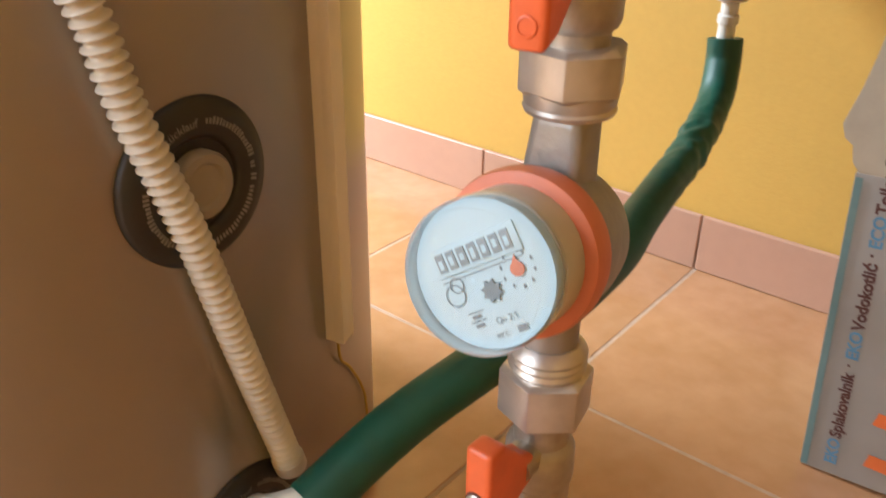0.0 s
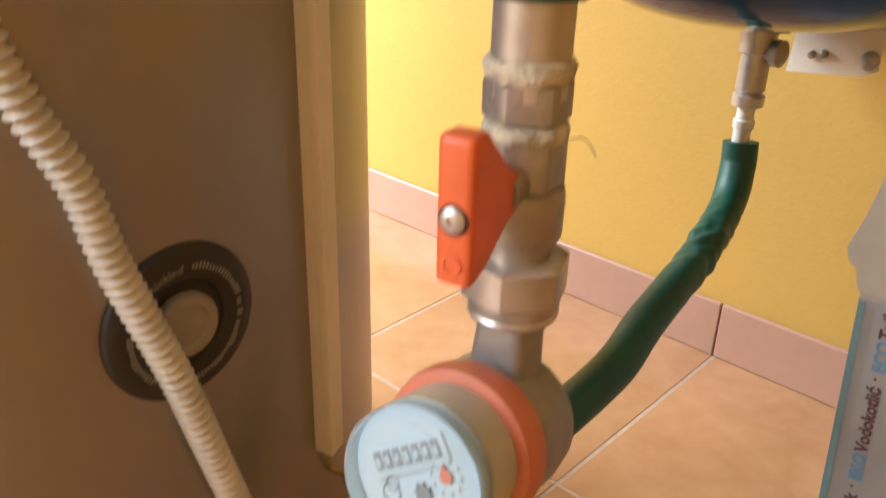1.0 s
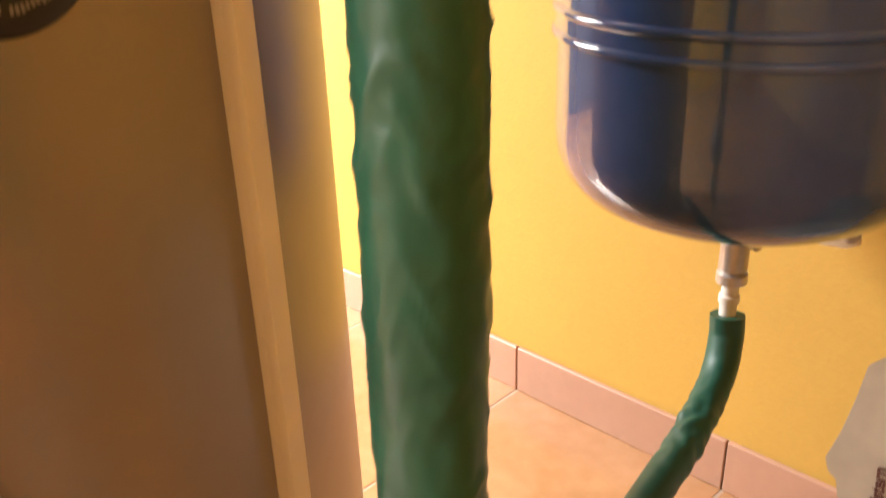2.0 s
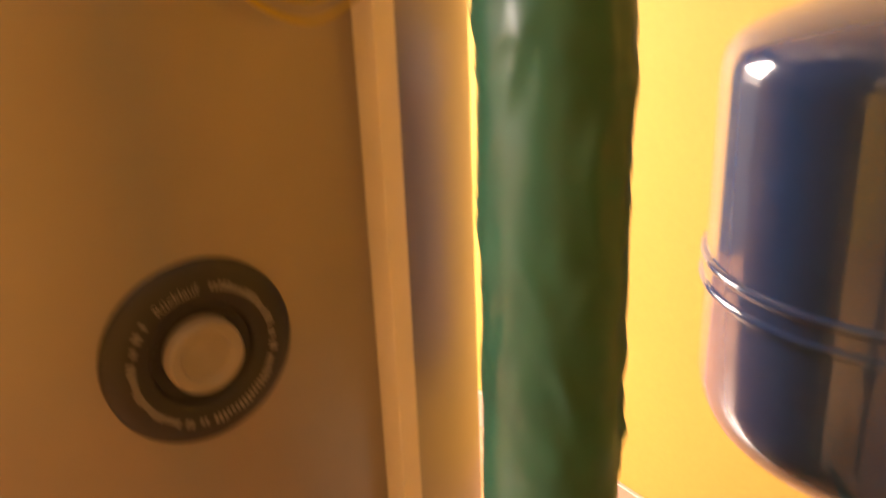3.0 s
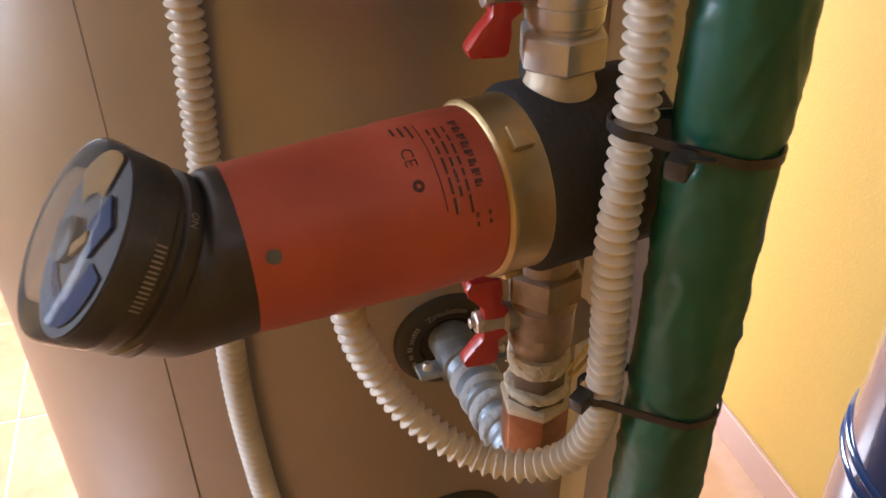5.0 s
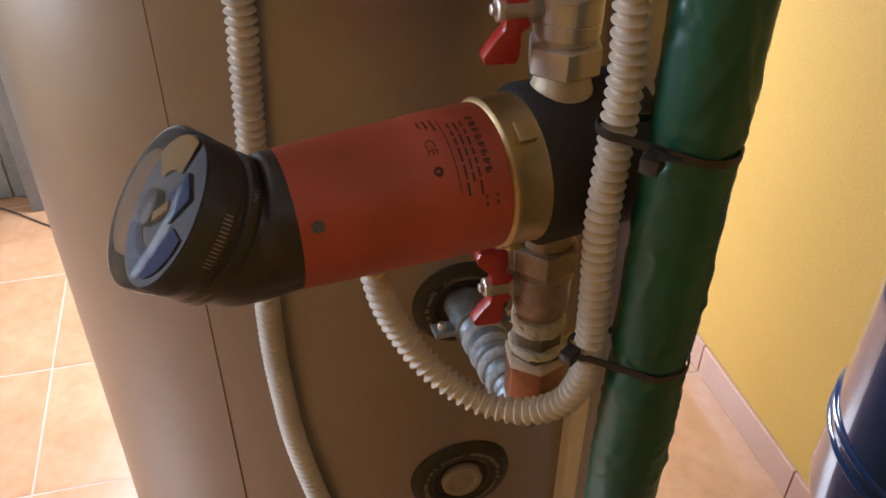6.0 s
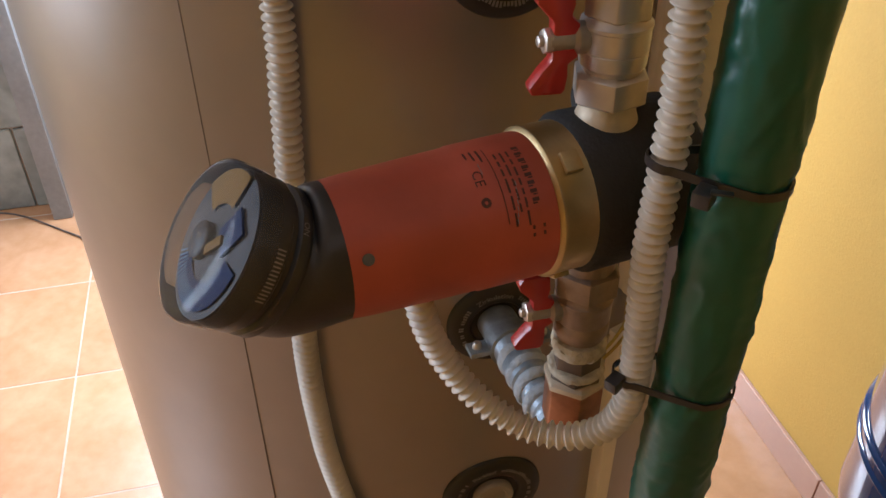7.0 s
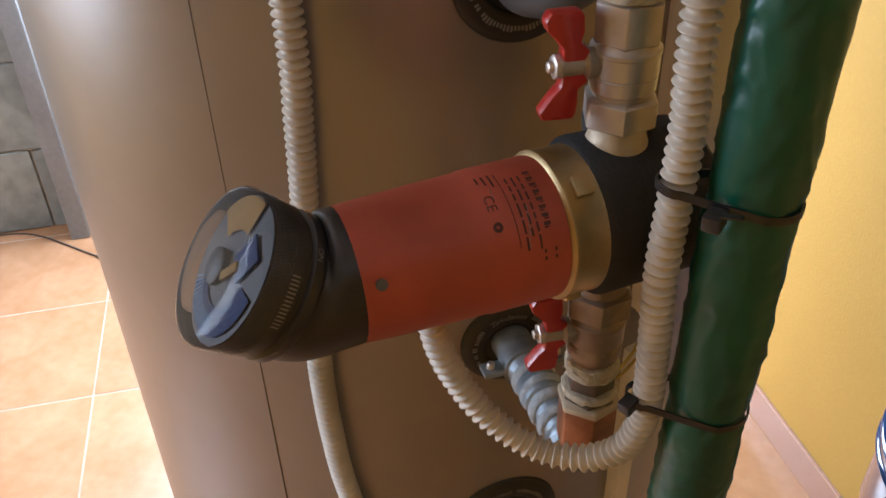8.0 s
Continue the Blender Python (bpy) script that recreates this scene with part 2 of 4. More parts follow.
def ribs(outer, depth, pitch):
    """The radius of a corrugated tube: rounded ribs and narrow valleys."""
    def fn(s, a):
        t = (s / pitch) % 1.0
        return outer - depth * (1 - abs(math.cos(math.pi * t)) ** 3.0)
    return fn


def extruded(outline, thick, m, bevel=0.002, bm=None, segs=2):
    """A plate from an outline in the xy plane of m, bevelled all round."""
    own = bmesh.new()
    f = own.faces.new([own.verts.new((x, y, -thick / 2)) for x, y in outline])
    ext = bmesh.ops.extrude_face_region(own, geom=[f])
    bmesh.ops.translate(own, verts=[v for v in ext["geom"] if isinstance(v, bmesh.types.BMVert)], vec=(0, 0, thick))
    bmesh.ops.recalc_face_normals(own, faces=own.faces[:])
    if bevel:
        bmesh.ops.bevel(own, geom=own.edges[:], offset=bevel, segments=segs, affect="EDGES", profile=0.6)
    bmesh.ops.transform(own, matrix=m, verts=own.verts)
    return merge(bm, own)


def lettering(text, size, place, bm=None, bold=0.0):
    """Letters of the built-in font, each vertex (x, y) moved by place(x, y)."""
    cu = bpy.data.curves.new("letters", "FONT")
    cu.body, cu.size, cu.resolution_u, cu.offset = text, size, 3, bold
    ob = bpy.data.objects.new("letters", cu)
    me = bpy.data.meshes.new_from_object(ob)
    bm = bm or bmesh.new()
    vs = [bm.verts.new(place(v.co.x, v.co.y)) for v in me.vertices]
    for f in me.polygons:
        bm.faces.new([vs[i] for i in f.vertices])
    width = max((v.co.x for v in me.vertices), default=0)
    bpy.data.objects.remove(ob)
    bpy.data.curves.remove(cu)
    bpy.data.meshes.remove(me)
    return bm, width


def bar(x0, y0, x1, y1, place, bm=None, steps=6):
    """A printed bar from x0 to x1, bent by place."""
    bm = bm or bmesh.new()
    lo = [bm.verts.new(place(x0 + (x1 - x0) * k / steps, y0)) for k in range(steps + 1)]
    hi = [bm.verts.new(place(x0 + (x1 - x0) * k / steps, y1)) for k in range(steps + 1)]
    for k in range(steps):
        bm.faces.new((lo[k], lo[k + 1], hi[k + 1], hi[k]))
    return bm


# ---- the room ----
WALL_Y, X0, X1, Y0, HIGH = 0.875, -2.43, 1.6, -2.2, 2.45


def slab(name, lo, hi, mat, label, category):
    bm = bevelled_box([b - a for a, b in zip(lo, hi)], Matrix.Translation([(a + b) / 2 for a, b in zip(lo, hi)]), 0)
    return tagged(part(name, bm, mat, None, "", 0), label, category, kind="structure")


floor = slab("floor", (X0 - 0.2, Y0 - 0.2, -0.12), (X1 + 0.2, WALL_Y + 0.2, -0.0009), M_grout, "terracotta tiled boiler room floor with pale grout", "floor")
slab("wall_north", (X0 - 0.2, WALL_Y, -0.003), (X1 + 0.2, WALL_Y + 0.2, HIGH), M_wall, "plain yellow painted plaster wall", "wall")
WY0, WY1 = -0.80, 0.36
bm = bmesh.new()
for lo, hi in (((X0 - 0.2, Y0 - 0.2, 0), (X0, WY0, HIGH)), ((X0 - 0.2, WY1, 0), (X0, WALL_Y, HIGH)), ((X0 - 0.2, WY0, 0), (X0, WY1, 0.9)), ((X0 - 0.2, WY0, 2.1), (X0, WY1, HIGH))):
    bevelled_box([b - a for a, b in zip(lo, hi)], Matrix.Translation([(a + b) / 2 for a, b in zip(lo, hi)]), 0, bm)
wall_west = tagged(part("wall_west", bm, M_grout, None, "", 0), "wall clad with grey slate slabs round a window", "wall", kind="structure")
slab("wall_east", (X1, Y0 - 0.2, -0.003), (X1 + 0.2, WALL_Y, HIGH), M_wall, "plain yellow painted plaster wall", "wall")
slab("ceiling", (X0 - 0.2, Y0 - 0.2, HIGH), (X1 + 0.2, WALL_Y + 0.2, HIGH + 0.15), M_white, "white painted ceiling", "ceiling")
WX0, WX1, WZ0, WZ1 = -1.50, -0.46, 0.75, 2.15
bm = bmesh.new()
for lo, hi in (((X0, Y0 - 0.2, 0), (WX0, Y0, HIGH)), ((WX1, Y0 - 0.2, 0), (X1, Y0, HIGH)), ((WX0, Y0 - 0.2, 0), (WX1, Y0, WZ0)), ((WX0, Y0 - 0.2, WZ1), (WX1, Y0, HIGH))):
    bevelled_box([b - a for a, b in zip(lo, hi)], Matrix.Translation([(a + b) / 2 for a, b in zip(lo, hi)]), 0, bm)
tagged(part("wall_south", bm, M_wall, None, "", 0), "yellow painted wall with a window opening", "wall", kind="structure")


def window_unit(name, m, wide, high, label):
    """A framed pane in the xz plane of m, from its lower left corner."""
    w = thing(name, m.translation, label, "window", kind="structure")
    bm = bmesh.new()
    for x, z, sx, sz in ((wide / 2, 0.03, wide, 0.06), (wide / 2, high - 0.03, wide, 0.06), (0.03, high / 2, 0.06, high - 0.12), (wide - 0.03, high / 2, 0.06, high - 0.12)):
        bevelled_box((sx, 0.06, sz), m @ Matrix.Translation((x, 0, z)), 0.004, bm)
    part("window_frame", bm, M_frame, w)
    pane = part("pane", bevelled_box((wide - 0.12, 0.006, high - 0.12), m @ Matrix.Translation((wide / 2, 0, high / 2)), 0), M_clear, w)
    pane.visible_shadow = False


window_unit("window_1", Matrix.Translation((WX0, Y0 - 0.1, WZ0)), WX1 - WX0, WZ1 - WZ0, "white framed window in the yellow wall")
window_unit("window_2", pose(X0 - 0.1, WY0, 0.9, 0, 0, 90), WY1 - WY0, 1.2, "white framed window in the slate wall")

# ---- the storage tank ----
TC, TR = Vector((-0.6494, -0.0455, 0)), 0.388
tank = thing("storage_tank", (TC.x, TC.y, 0), "tall cylindrical hot water storage tank in a grey foil jacket", "storage tank")


def on_tank(angle, z, out=0.0):
    """A place on the jacket: degrees round from the side of the ports."""
    a = radians(angle)
    return Vector((TC.x + (TR + out) * math.cos(a), TC.y + (TR + out) * math.sin(a), z))


def jacket_ripple(a, h):
    # slight unevenness of the foil
    return 0.0012 * math.sin(3 * a + 2 * h) * math.sin(1.7 * h)


prof = [(TR - 0.012, 0.03), (TR - 0.003, 0.036), (TR, 0.05)] + [(TR, 0.05 + 0.1 * k) for k in range(1, 19)] + [(TR, 1.93), (TR - 0.004, 1.945), (TR - 0.03, 1.955)]
part("jacket", lathe(prof, Matrix.Translation((TC.x, TC.y, 0)), 220, ripple=jacket_ripple), M_tank, tank)
part("seam", bevelled_box((0.0012, 1.86, 0.0018), frame_at(on_tank(-32.5, 1.0), (math.cos(radians(-32.5)), math.sin(radians(-32.5)), 0)), 0.0003), M_seam, tank, "thin dark closing seam")
part("base_ring", lathe([(TR - 0.05, 0.0), (TR - 0.05, 0.032)], Matrix.Translation((TC.x, TC.y, 0)), 64), M_black, tank)
part("lid", lathe([(TR + 0.004, 1.945), (TR + 0.008, 1.95), (TR + 0.008, 1.985), (TR - 0.02, 2.0)], Matrix.Translation((TC.x, TC.y, 0)), 96), M_black_gloss, tank)


def rosette(z, words, angle=2.0, plug=True, r=0.0525):
    m = frame_at(on_tank(angle, z, -0.004), (math.cos(radians(angle)), math.sin(radians(angle)), 0))
    ring = part("rosette", lathe([(r, 0), (r, 0.005), (r - 0.002, 0.0075), (r * 0.80, 0.0105), (r * 0.60, 0.0105), (r * 0.55, 0.009), (r * 0.52, 0.0065), (r * 0.44, 0.006), (0.002, 0.006)], m, 56), M_black, tank, "round black rosette with pale lettering")
    if plug:
        part("plug", lathe([(r * 0.405, 0.004), (r * 0.405, 0.012), (r * 0.37, 0.0145), (r * 0.28, 0.0145), (r * 0.24, 0.0122), (r * 0.12, 0.0122), (0.001, 0.0138)], m, 40), M_cap, ring, "beige plastic plug")
    rad = r * 0.68

    def place(x, y, a0):
        a = a0 - x / rad
        return m @ Vector(((rad + y) * math.cos(a), (rad + y) * math.sin(a), 0.0109))

    a0 = 2.2
    bent = lambda x, y: place(x, y, a0)
    bm, w = lettering(words, 0.0070, bent, None, 0.0001)
    part("lettering", bm, M_print, ring, "pale grey lettering", 0)
    bm, x = bmesh.new(), w + 0.005
    while x < 2 * math.pi * rad - 0.008:
        bar(x, 0.0010, x + 0.0016, 0.0044 + 0.001 * (int(x * 700) % 2), bent, bm, 1)
        x += 0.0024 if int(x * 1000) % 7 else 0.005
    tagged(part("worn_print", bm, M_print, ring, "worn pale lettering", 0), kind="stuff")
    return ring


rosette(0.448, "Rücklauf", 2.4)
rosette(0.892, "Rücklauf", 1.7)
rosette(1.128, "Zirkulation", 1.2, False, 0.044)
rosette(1.449, "Zirkulation", 1.0, False, 0.047)
rosette(0.168, "Rücklauf", 3.4, False)

# ---- cable trunking and thin cables on the tank ----
def trunking(z0, z1, label):
    ang = 20.9
    t = thing("cable_trunking", on_tank(ang, z0), label, "cable trunking", "trunking on the tank")
    m = frame_at(on_tank(ang, (z0 + z1) / 2, 0.004), (math.cos(radians(ang)), math.sin(radians(ang)), 0))
    part("base_profile", bevelled_box((0.0175, z1 - z0 - 0.002, 0.010), m, 0.001), M_trunk, t)
    part("cover", bevelled_box((0.0195, z1 - z0, 0.0085), m @ Matrix.Translation((0, 0, 0.0083)), 0.0018), M_trunk, t)


trunking(0.268, 1.073, "cream plastic cable trunking glued upright on the tank")
trunking(1.124, 1.900, "cream plastic cable trunking above a gap with loose cable")
tagged(part("sensor_cable", sweep([on_tank(21.0, 0.282, 0.006), on_tank(22.0, 0.242, 0.004), on_tank(25.0, 0.219, 0.003), on_tank(29.5, 0.177, 0.003), on_tank(31.8, 0.139, 0.003), on_tank(32.5, 0.05, 0.003)], 0.0013, 0.006, 8), M_yellow_wire, None), "thin yellowish cable hanging out of the trunking", "cable")
for k, off in enumerate((0.0, 0.008)):
    pts = [on_tank(20.8, 1.130, 0.009), on_tank(20.8 + k, 1.104 - off, 0.014), on_tank(17.6 + k, 1.080 - off, 0.02), on_tank(12.6, 1.067 - off * 1.3, 0.022), on_tank(7.6, 1.080 - off, 0.018), on_tank(4.6, 1.106, 0.010)]
    tagged(part("sensor_cable", sweep(pts, 0.0016, 0.005, 8), M_yellow_wire, None), "yellow sensor cable looping out of the trunking gap", "cable")
tagged(part("sensor_cable", sweep([on_tank(20.6, 1.066, 0.008), on_tank(21.3, 1.080, 0.010), on_tank(20.5, 1.100, 0.011), on_tank(21.1, 1.130, 0.008)], 0.0016, 0.005, 8), M_yellow_wire, None), "short yellow cable between two trunking lengths", "cable")

# ---- corrugated conduits ----
def conduit(points, label, r=0.0109, pitch=0.0070):
    t = thing("corrugated_conduit", points[0], label, "conduit", "conduits")
    part("tube", sweep(points, ribs(r * 1.02, 0.31 * r, pitch), pitch / 12, 20), M_conduit, t)
    for q, k in ((points[0], points[1]), (points[-1], points[-2])):
        part("end_sleeve", lathe([(r * 0.8, -0.004), (r * 1.12, -0.003), (r * 1.12, 0.008), (r * 0.8, 0.009)], frame_at(q, Vector(k) - Vector(q)), 24), M_conduit, t)
    return t


left_line = [(-27.0, 2.30), (-22.6, 1.80), (-21.3, 1.44), (-21.6, 1.352), (-22.4, 1.248), (-22.7, 1.184), (-23.0, 1.101), (-22.6, 1.031), (-21.6, 0.960), (-18.6, 0.858), (-14.2, 0.752), (-10.6, 0.660), (-8.2, 0.6045), (-5.4, 0.557), (-3.7, 0.506), (0.2, 0.4205), (3.7, 0.329), (7.4, 0.238), (8.7, 0.207)]
conduit([on_tank(a, z, 0.0122) for a, z in left_line], "ivory corrugated conduit hanging down along the tank")

# ---- riser with the water meter ----
RX, RY = -0.0368, 0.0087


def riser_at(z):
    """The riser leans slightly."""
    return Vector((RX + 0.0120 * (z - 0.62), RY - 0.0022 * (z - 0.62), z))


RISER = Matrix(((1, 0, 0.0120, RX - 0.0120 * 0.62), (0, 1, -0.0022, RY + 0.0022 * 0.62), (0, 0, 1, 0), (0, 0, 0, 1)))
# the fittings round the water meter, a little smaller than their nominal size
SIZE, RISE = 0.953, 0.0377
FITTINGS = Matrix.Translation((RX, RY, RISE)) @ Matrix.Scale(SIZE, 4)
riser = thing("insulated_riser_pipe", riser_at(0.63), "upright pipe wrapped in wrinkled green vinyl insulation", "pipe")


def wrinkle(a, h):
    """Slack vinyl: broad swells, slanting creases and pinches at the ties."""
    x, y = math.cos(a), math.sin(a)
    swell = noise.noise(Vector((x * 0.9, y * 0.9, h * 11))) * 0.0007
    warp = noise.noise(Vector((x * 1.3, y * 1.3, h * 9))) * 1.1
    crease = 0.0
    for k, (slant, freq, deep) in enumerate(((0.9, 30.0, 0.0018), (-0.8, 52.0, 0.0017), (0.5, 95.0, 0.0012))):
        n = noise.noise(Vector((x * 0.55 + 5 * k, y * 0.55, h * freq + slant * math.sin(a + k) + warp)))
        here = max(0.0, 0.35 + 1.3 * noise.noise(Vector((x * 2.2, y * 2.2 + 9 * k, h * 24))))
        crease += deep * (max(0.0, 1 - abs(n) * 4.5) ** 1.5 - 0.25) * here
    pinch = -0.002 * math.exp(-(((h - 1.272) / 0.006) ** 2)) - 0.002 * math.exp(-(((h - 1.409) / 0.006) ** 2))
    return swell + crease + pinch


prof = [(0.0165, 0.674), (0.0210, 0.6705)] + [(0.0226, 0.672 + 0.0032 * k) for k in range(300)] + [(0.0226, 1.64 + 0.02 * k) for k in range(41)]
bm = lathe(prof, RISER, 72, ripple=wrinkle)
for v in bm.verts:
    # the pipe bows slightly between its two lower fixings
    bow = 0.0013 * math.exp(-(((v.co.z - 0.92) / 0.2) ** 2))
    v.co.x += 0.78 * bow
    v.co.y += 0.63 * bow
part("insulation", bm, M_green, riser, smooth=70)
part("pipe", lathe([(0.0158, 0.632), (0.0158, 0.70)], RISER, 32), M_nickel, riser)


def hemp_ring(parent, r, z0, z1, m):
    bm = lathe([(r - 0.002, z0), (r, z0 + 0.001), (r + 0.001, (z0 + z1) / 2), (r, z1 - 0.001), (r - 0.002, z1)], m, 40, ripple=lambda a, h: 0.0016 * noise.noise(Vector((math.cos(a) * 6, math.sin(a) * 6, h * 350))))
    part("hemp_seal", bm, M_hemp, parent, "pale sealing hemp")


hemp_ring(riser, 0.0182, 0.631, 0.640, FITTINGS)
part("nipple", hexagon(0.0190, 0.6135, 0.631, FITTINGS, 10), M_dull, riser, "dull hexagon brass nipple")
hemp_ring(riser, 0.0178, 0.605, 0.6135, FITTINGS)
part("fibre", sweep([(RX + 0.012, RY + 0.010, 0.613), (RX + 0.019, RY + 0.014, 0.615), (RX + 0.024, RY + 0.018, 0.606)], 0.0003, 0.002, 5), M_hemp, riser)


def chunky_handle(parent, z, yaw, out=0.060):
    """A thick wing handle with a countersunk screw in its outer face; it turns on a stem that points into the room."""
    c = FITTINGS @ Vector((0, 0, z))
    m = Matrix.Translation(c) @ Matrix.Scale(SIZE, 4) @ Matrix.Rotation(radians(yaw), 4, "Z") @ Matrix(((0, 0, 1, 0), (-1, 0, 0, 0), (0, 1, 0, 0), (0, 0, 0, 1)))
    fwd = Vector((math.sin(radians(yaw)), -math.cos(radians(yaw)), 0))
    facing = lambda p: frame_at(p, fwd) @ Matrix.Scale(SIZE, 4)
    o = out
    shape = [(0.018, -0.008), (0.028, -0.012), (o - 0.014, -0.025), (o, -0.029), (o, 0.033), (o - 0.013, 0.033), (0.028, 0.013), (0.018, 0.008)]
    h = part("handle", extruded(shape, 0.0160, m, 0.0036, segs=3), M_orange, parent, "chunky orange plastic handle")
    part("hub", lathe([(0.010, 0.006), (0.010, 0.026)], facing(c), 24), M_dull, parent)
    part("screw", lathe([(0.0052, o - 0.0005), (0.0055, o + 0.0012), (0.0040, o + 0.0024), (0.0018, o + 0.0026), (0.0012, o + 0.0012)], facing(c), 20), M_nickel, h, "steel screw")
    # dark ring painted as the shade of the countersink
    part("recess_shade", lathe([(0.0066, o - 0.002), (0.0066, o + 0.0003), (0.0056, o + 0.0005), (0.0054, o - 0.001)], facing(c), 20), M_ink, h)
    part("emblem", lathe([(0.0042, o - 0.001), (0.0042, o + 0.0006), (0.0034, o + 0.0008), (0.0032, o + 0.0003), (0.0005, o + 0.0003)], facing(c + Vector((0, 0, -0.018))), 20), M_orange, h)


def meter_valve(z, flip, label):
    """A nickel ball valve on the riser, centred at z."""
    t = thing("ball_valve", riser_at(z - 0.03), label, "ball valve", "water meter valves")
    s = -1 if flip else 1
    m = FITTINGS @ Matrix.Translation((0, 0, z)) @ Matrix.Diagonal((1, 1, s, 1))
    bm = lathe([(0.0150, -0.041), (0.0155, -0.026), (0.0178, -0.024), (0.0192, -0.021), (0.0195, -0.004), (0.0188, 0.001), (0.0165, 0.002)], m, 40)
    bmesh.ops.recalc_face_normals(bm, faces=bm.faces[:])
    part("body", bm, M_dull, t)
    bm = hexagon(0.0185, 0.001, 0.0245, m, 10)
    bmesh.ops.recalc_face_normals(bm, faces=bm.faces[:])
    part("hexagon_end", bm, M_dull, t)
    chunky_handle(t, z + (0.006 if s > 0 else 0.021), 13 if s > 0 else 1)
    return t


meter_valve(0.583, False, "nickel ball valve with a chunky orange handle above the water meter")
meter_valve(0.309, True, "nickel ball valve with a chunky orange handle below the water meter")
lower = thing("riser_pipe", riser_at(0.0), "bare metal pipe from the floor to the lower valve", "pipe")
part("pipe", lathe([(0.0145, -0.042), (0.0145, 0.292)], FITTINGS, 28), M_dull, lower)
part("collar", lathe([(0.030, -0.041), (0.030, -0.035), (0.016, -0.031)], FITTINGS, 32), M_nickel, lower)

meter = thing("water_meter", riser_at(0.44), "round water meter with a dial tinted blue for skylight and an orange ring", "water meter")
for z0, z1, turn, s in ((0.5295, 0.5515, 24, 1), (0.352, 0.3815, 12, 1)):
    part("union_nut", hexagon(0.0252, z0, z1, FITTINGS, turn, c=0.0022), M_nickel, meter, "hexagon union nut")
thread = [(0.0195 + (0.0012 if k % 2 else 0), 0.382 + 0.0022 * k) for k in range(7)]
part("thread", lathe([(0.0185, 0.374)] + thread + [(0.016, 0.3985)], FITTINGS, 40), M_nickel, meter)
part("thread", lathe([(0.016, 0.5195), (0.0205, 0.521), (0.0213, 0.523), (0.0203, 0.5245), (0.0210, 0.526), (0.0210, 0.5335)], FITTINGS, 40), M_nickel, meter)
# flow passages above and below the chamber
for s, z0, z1 in ((1, 0.465, 0.5215), (-1, 0.42, 0.395)):
    part("neck", extruded([(-0.022, z0 - 0.001), (0.0135, z0 - 0.001), (0.0130, z1), (-0.0130, z1)], 0.022, FITTINGS @ Matrix(((1, 0, 0, 0), (0, 0, 1, 0), (0, 1, 0, 0), (0, 0, 0, 1))), 0.006, segs=3) if s > 0 else lathe([(0.0150, 0.392), (0.0150, 0.430)], FITTINGS, 28), M_meter_body, meter)
MN = Vector((0.146, -0.973, 0.183)).normalized()
MM = frame_at(Vector((-0.0390, -0.0015, 0.4735)), MN) @ pose(0, 0, 0, 0, 0, 34) @ Matrix.Scale(SIZE, 4)
MR = 0.0375
part("chamber", lathe([(0.028, -0.030), (0.035, -0.024), (0.0372, -0.010), (0.0372, 0.016), (0.036, 0.022)], MM, 56), M_meter_body, meter, "grey cast metal chamber")
part("ring", lathe([(0.0370, 0.012), (0.0390, 0.013), (0.0398, 0.017), (0.0398, 0.025), (0.0388, 0.029), (0.0355, 0.030)], MM, 64), M_collar, meter, "orange plastic ring")
part("housing", lathe([(0.0332, 0.028), (0.0332, 0.052), (0.0315, 0.053)], MM, 56, cap=False), M_meter_grey, meter)
cover = part("cover", lathe([(0.0337, 0.050), (0.0340, 0.062), (0.0334, 0.0685), (0.0318, 0.0705), (0.0303, 0.0705), (0.0298, 0.0695), (0.001, 0.0695)], MM, 64, cap=False), M_clear, meter, "clear plastic cover")
cover.visible_shadow = False
dial = part("dial", lathe([(0.0326, 0.052), (0.0326, 0.0600), (0.0005, 0.0602)], MM, 56), M_dial, meter, "dial plate tinted pale blue for skylight")


def on_dial(x, y, h=0.0606):
    return MM @ Vector((x, y, h))


bm = bevelled_box((0.043, 0.0125, 0.0012), MM @ Matrix.Translation((0.001, 0.0105, 0.0606)), 0.0003)
part("counter_window", bm, M_dial, dial, "raised counter frame")
for k in range(7):
    x = -0.0165 + 0.0056 * k
    wheel = part("counter_wheel", bevelled_box((0.0042, 0.0082, 0.0010), MM @ Matrix.Translation((x, 0.0105, 0.0612)), 0.0003), M_wheel, dial)
    part("digit", bar(x - 0.0010, 0.0078 + 0.0006 * (k % 3), x + 0.0010, 0.0118 + 0.0006 * (k % 2), lambda a, b: on_dial(a, b, 0.0619), steps=1), M_dial, wheel, smooth=0)
star = []
for k in range(16):
    a, rr = math.pi * 2 * k / 16, (0.0052 if k % 2 else 0.0036)
    star.append((rr * math.cos(a), rr * math.sin(a)))
part("star_wheel", extruded(star, 0.0012, MM @ Matrix.Translation((0.0015, -0.0075, 0.0609)), 0), M_dial_grey, dial, "dark star-shaped flow wheel", smooth=0)
drop = [(0.0032 * math.cos(t), 0.0032 * math.sin(t)) for t in [math.pi * (0.65 + 1.7 * k / 12) for k in range(13)]] + [(0.0008, 0.0058)]
part("needle", extruded(drop, 0.001, MM @ Matrix.Translation((0.0165, -0.0025, 0.0609)), 0), M_collar, dial, "small red pointer", smooth=0)
bm = bmesh.new()
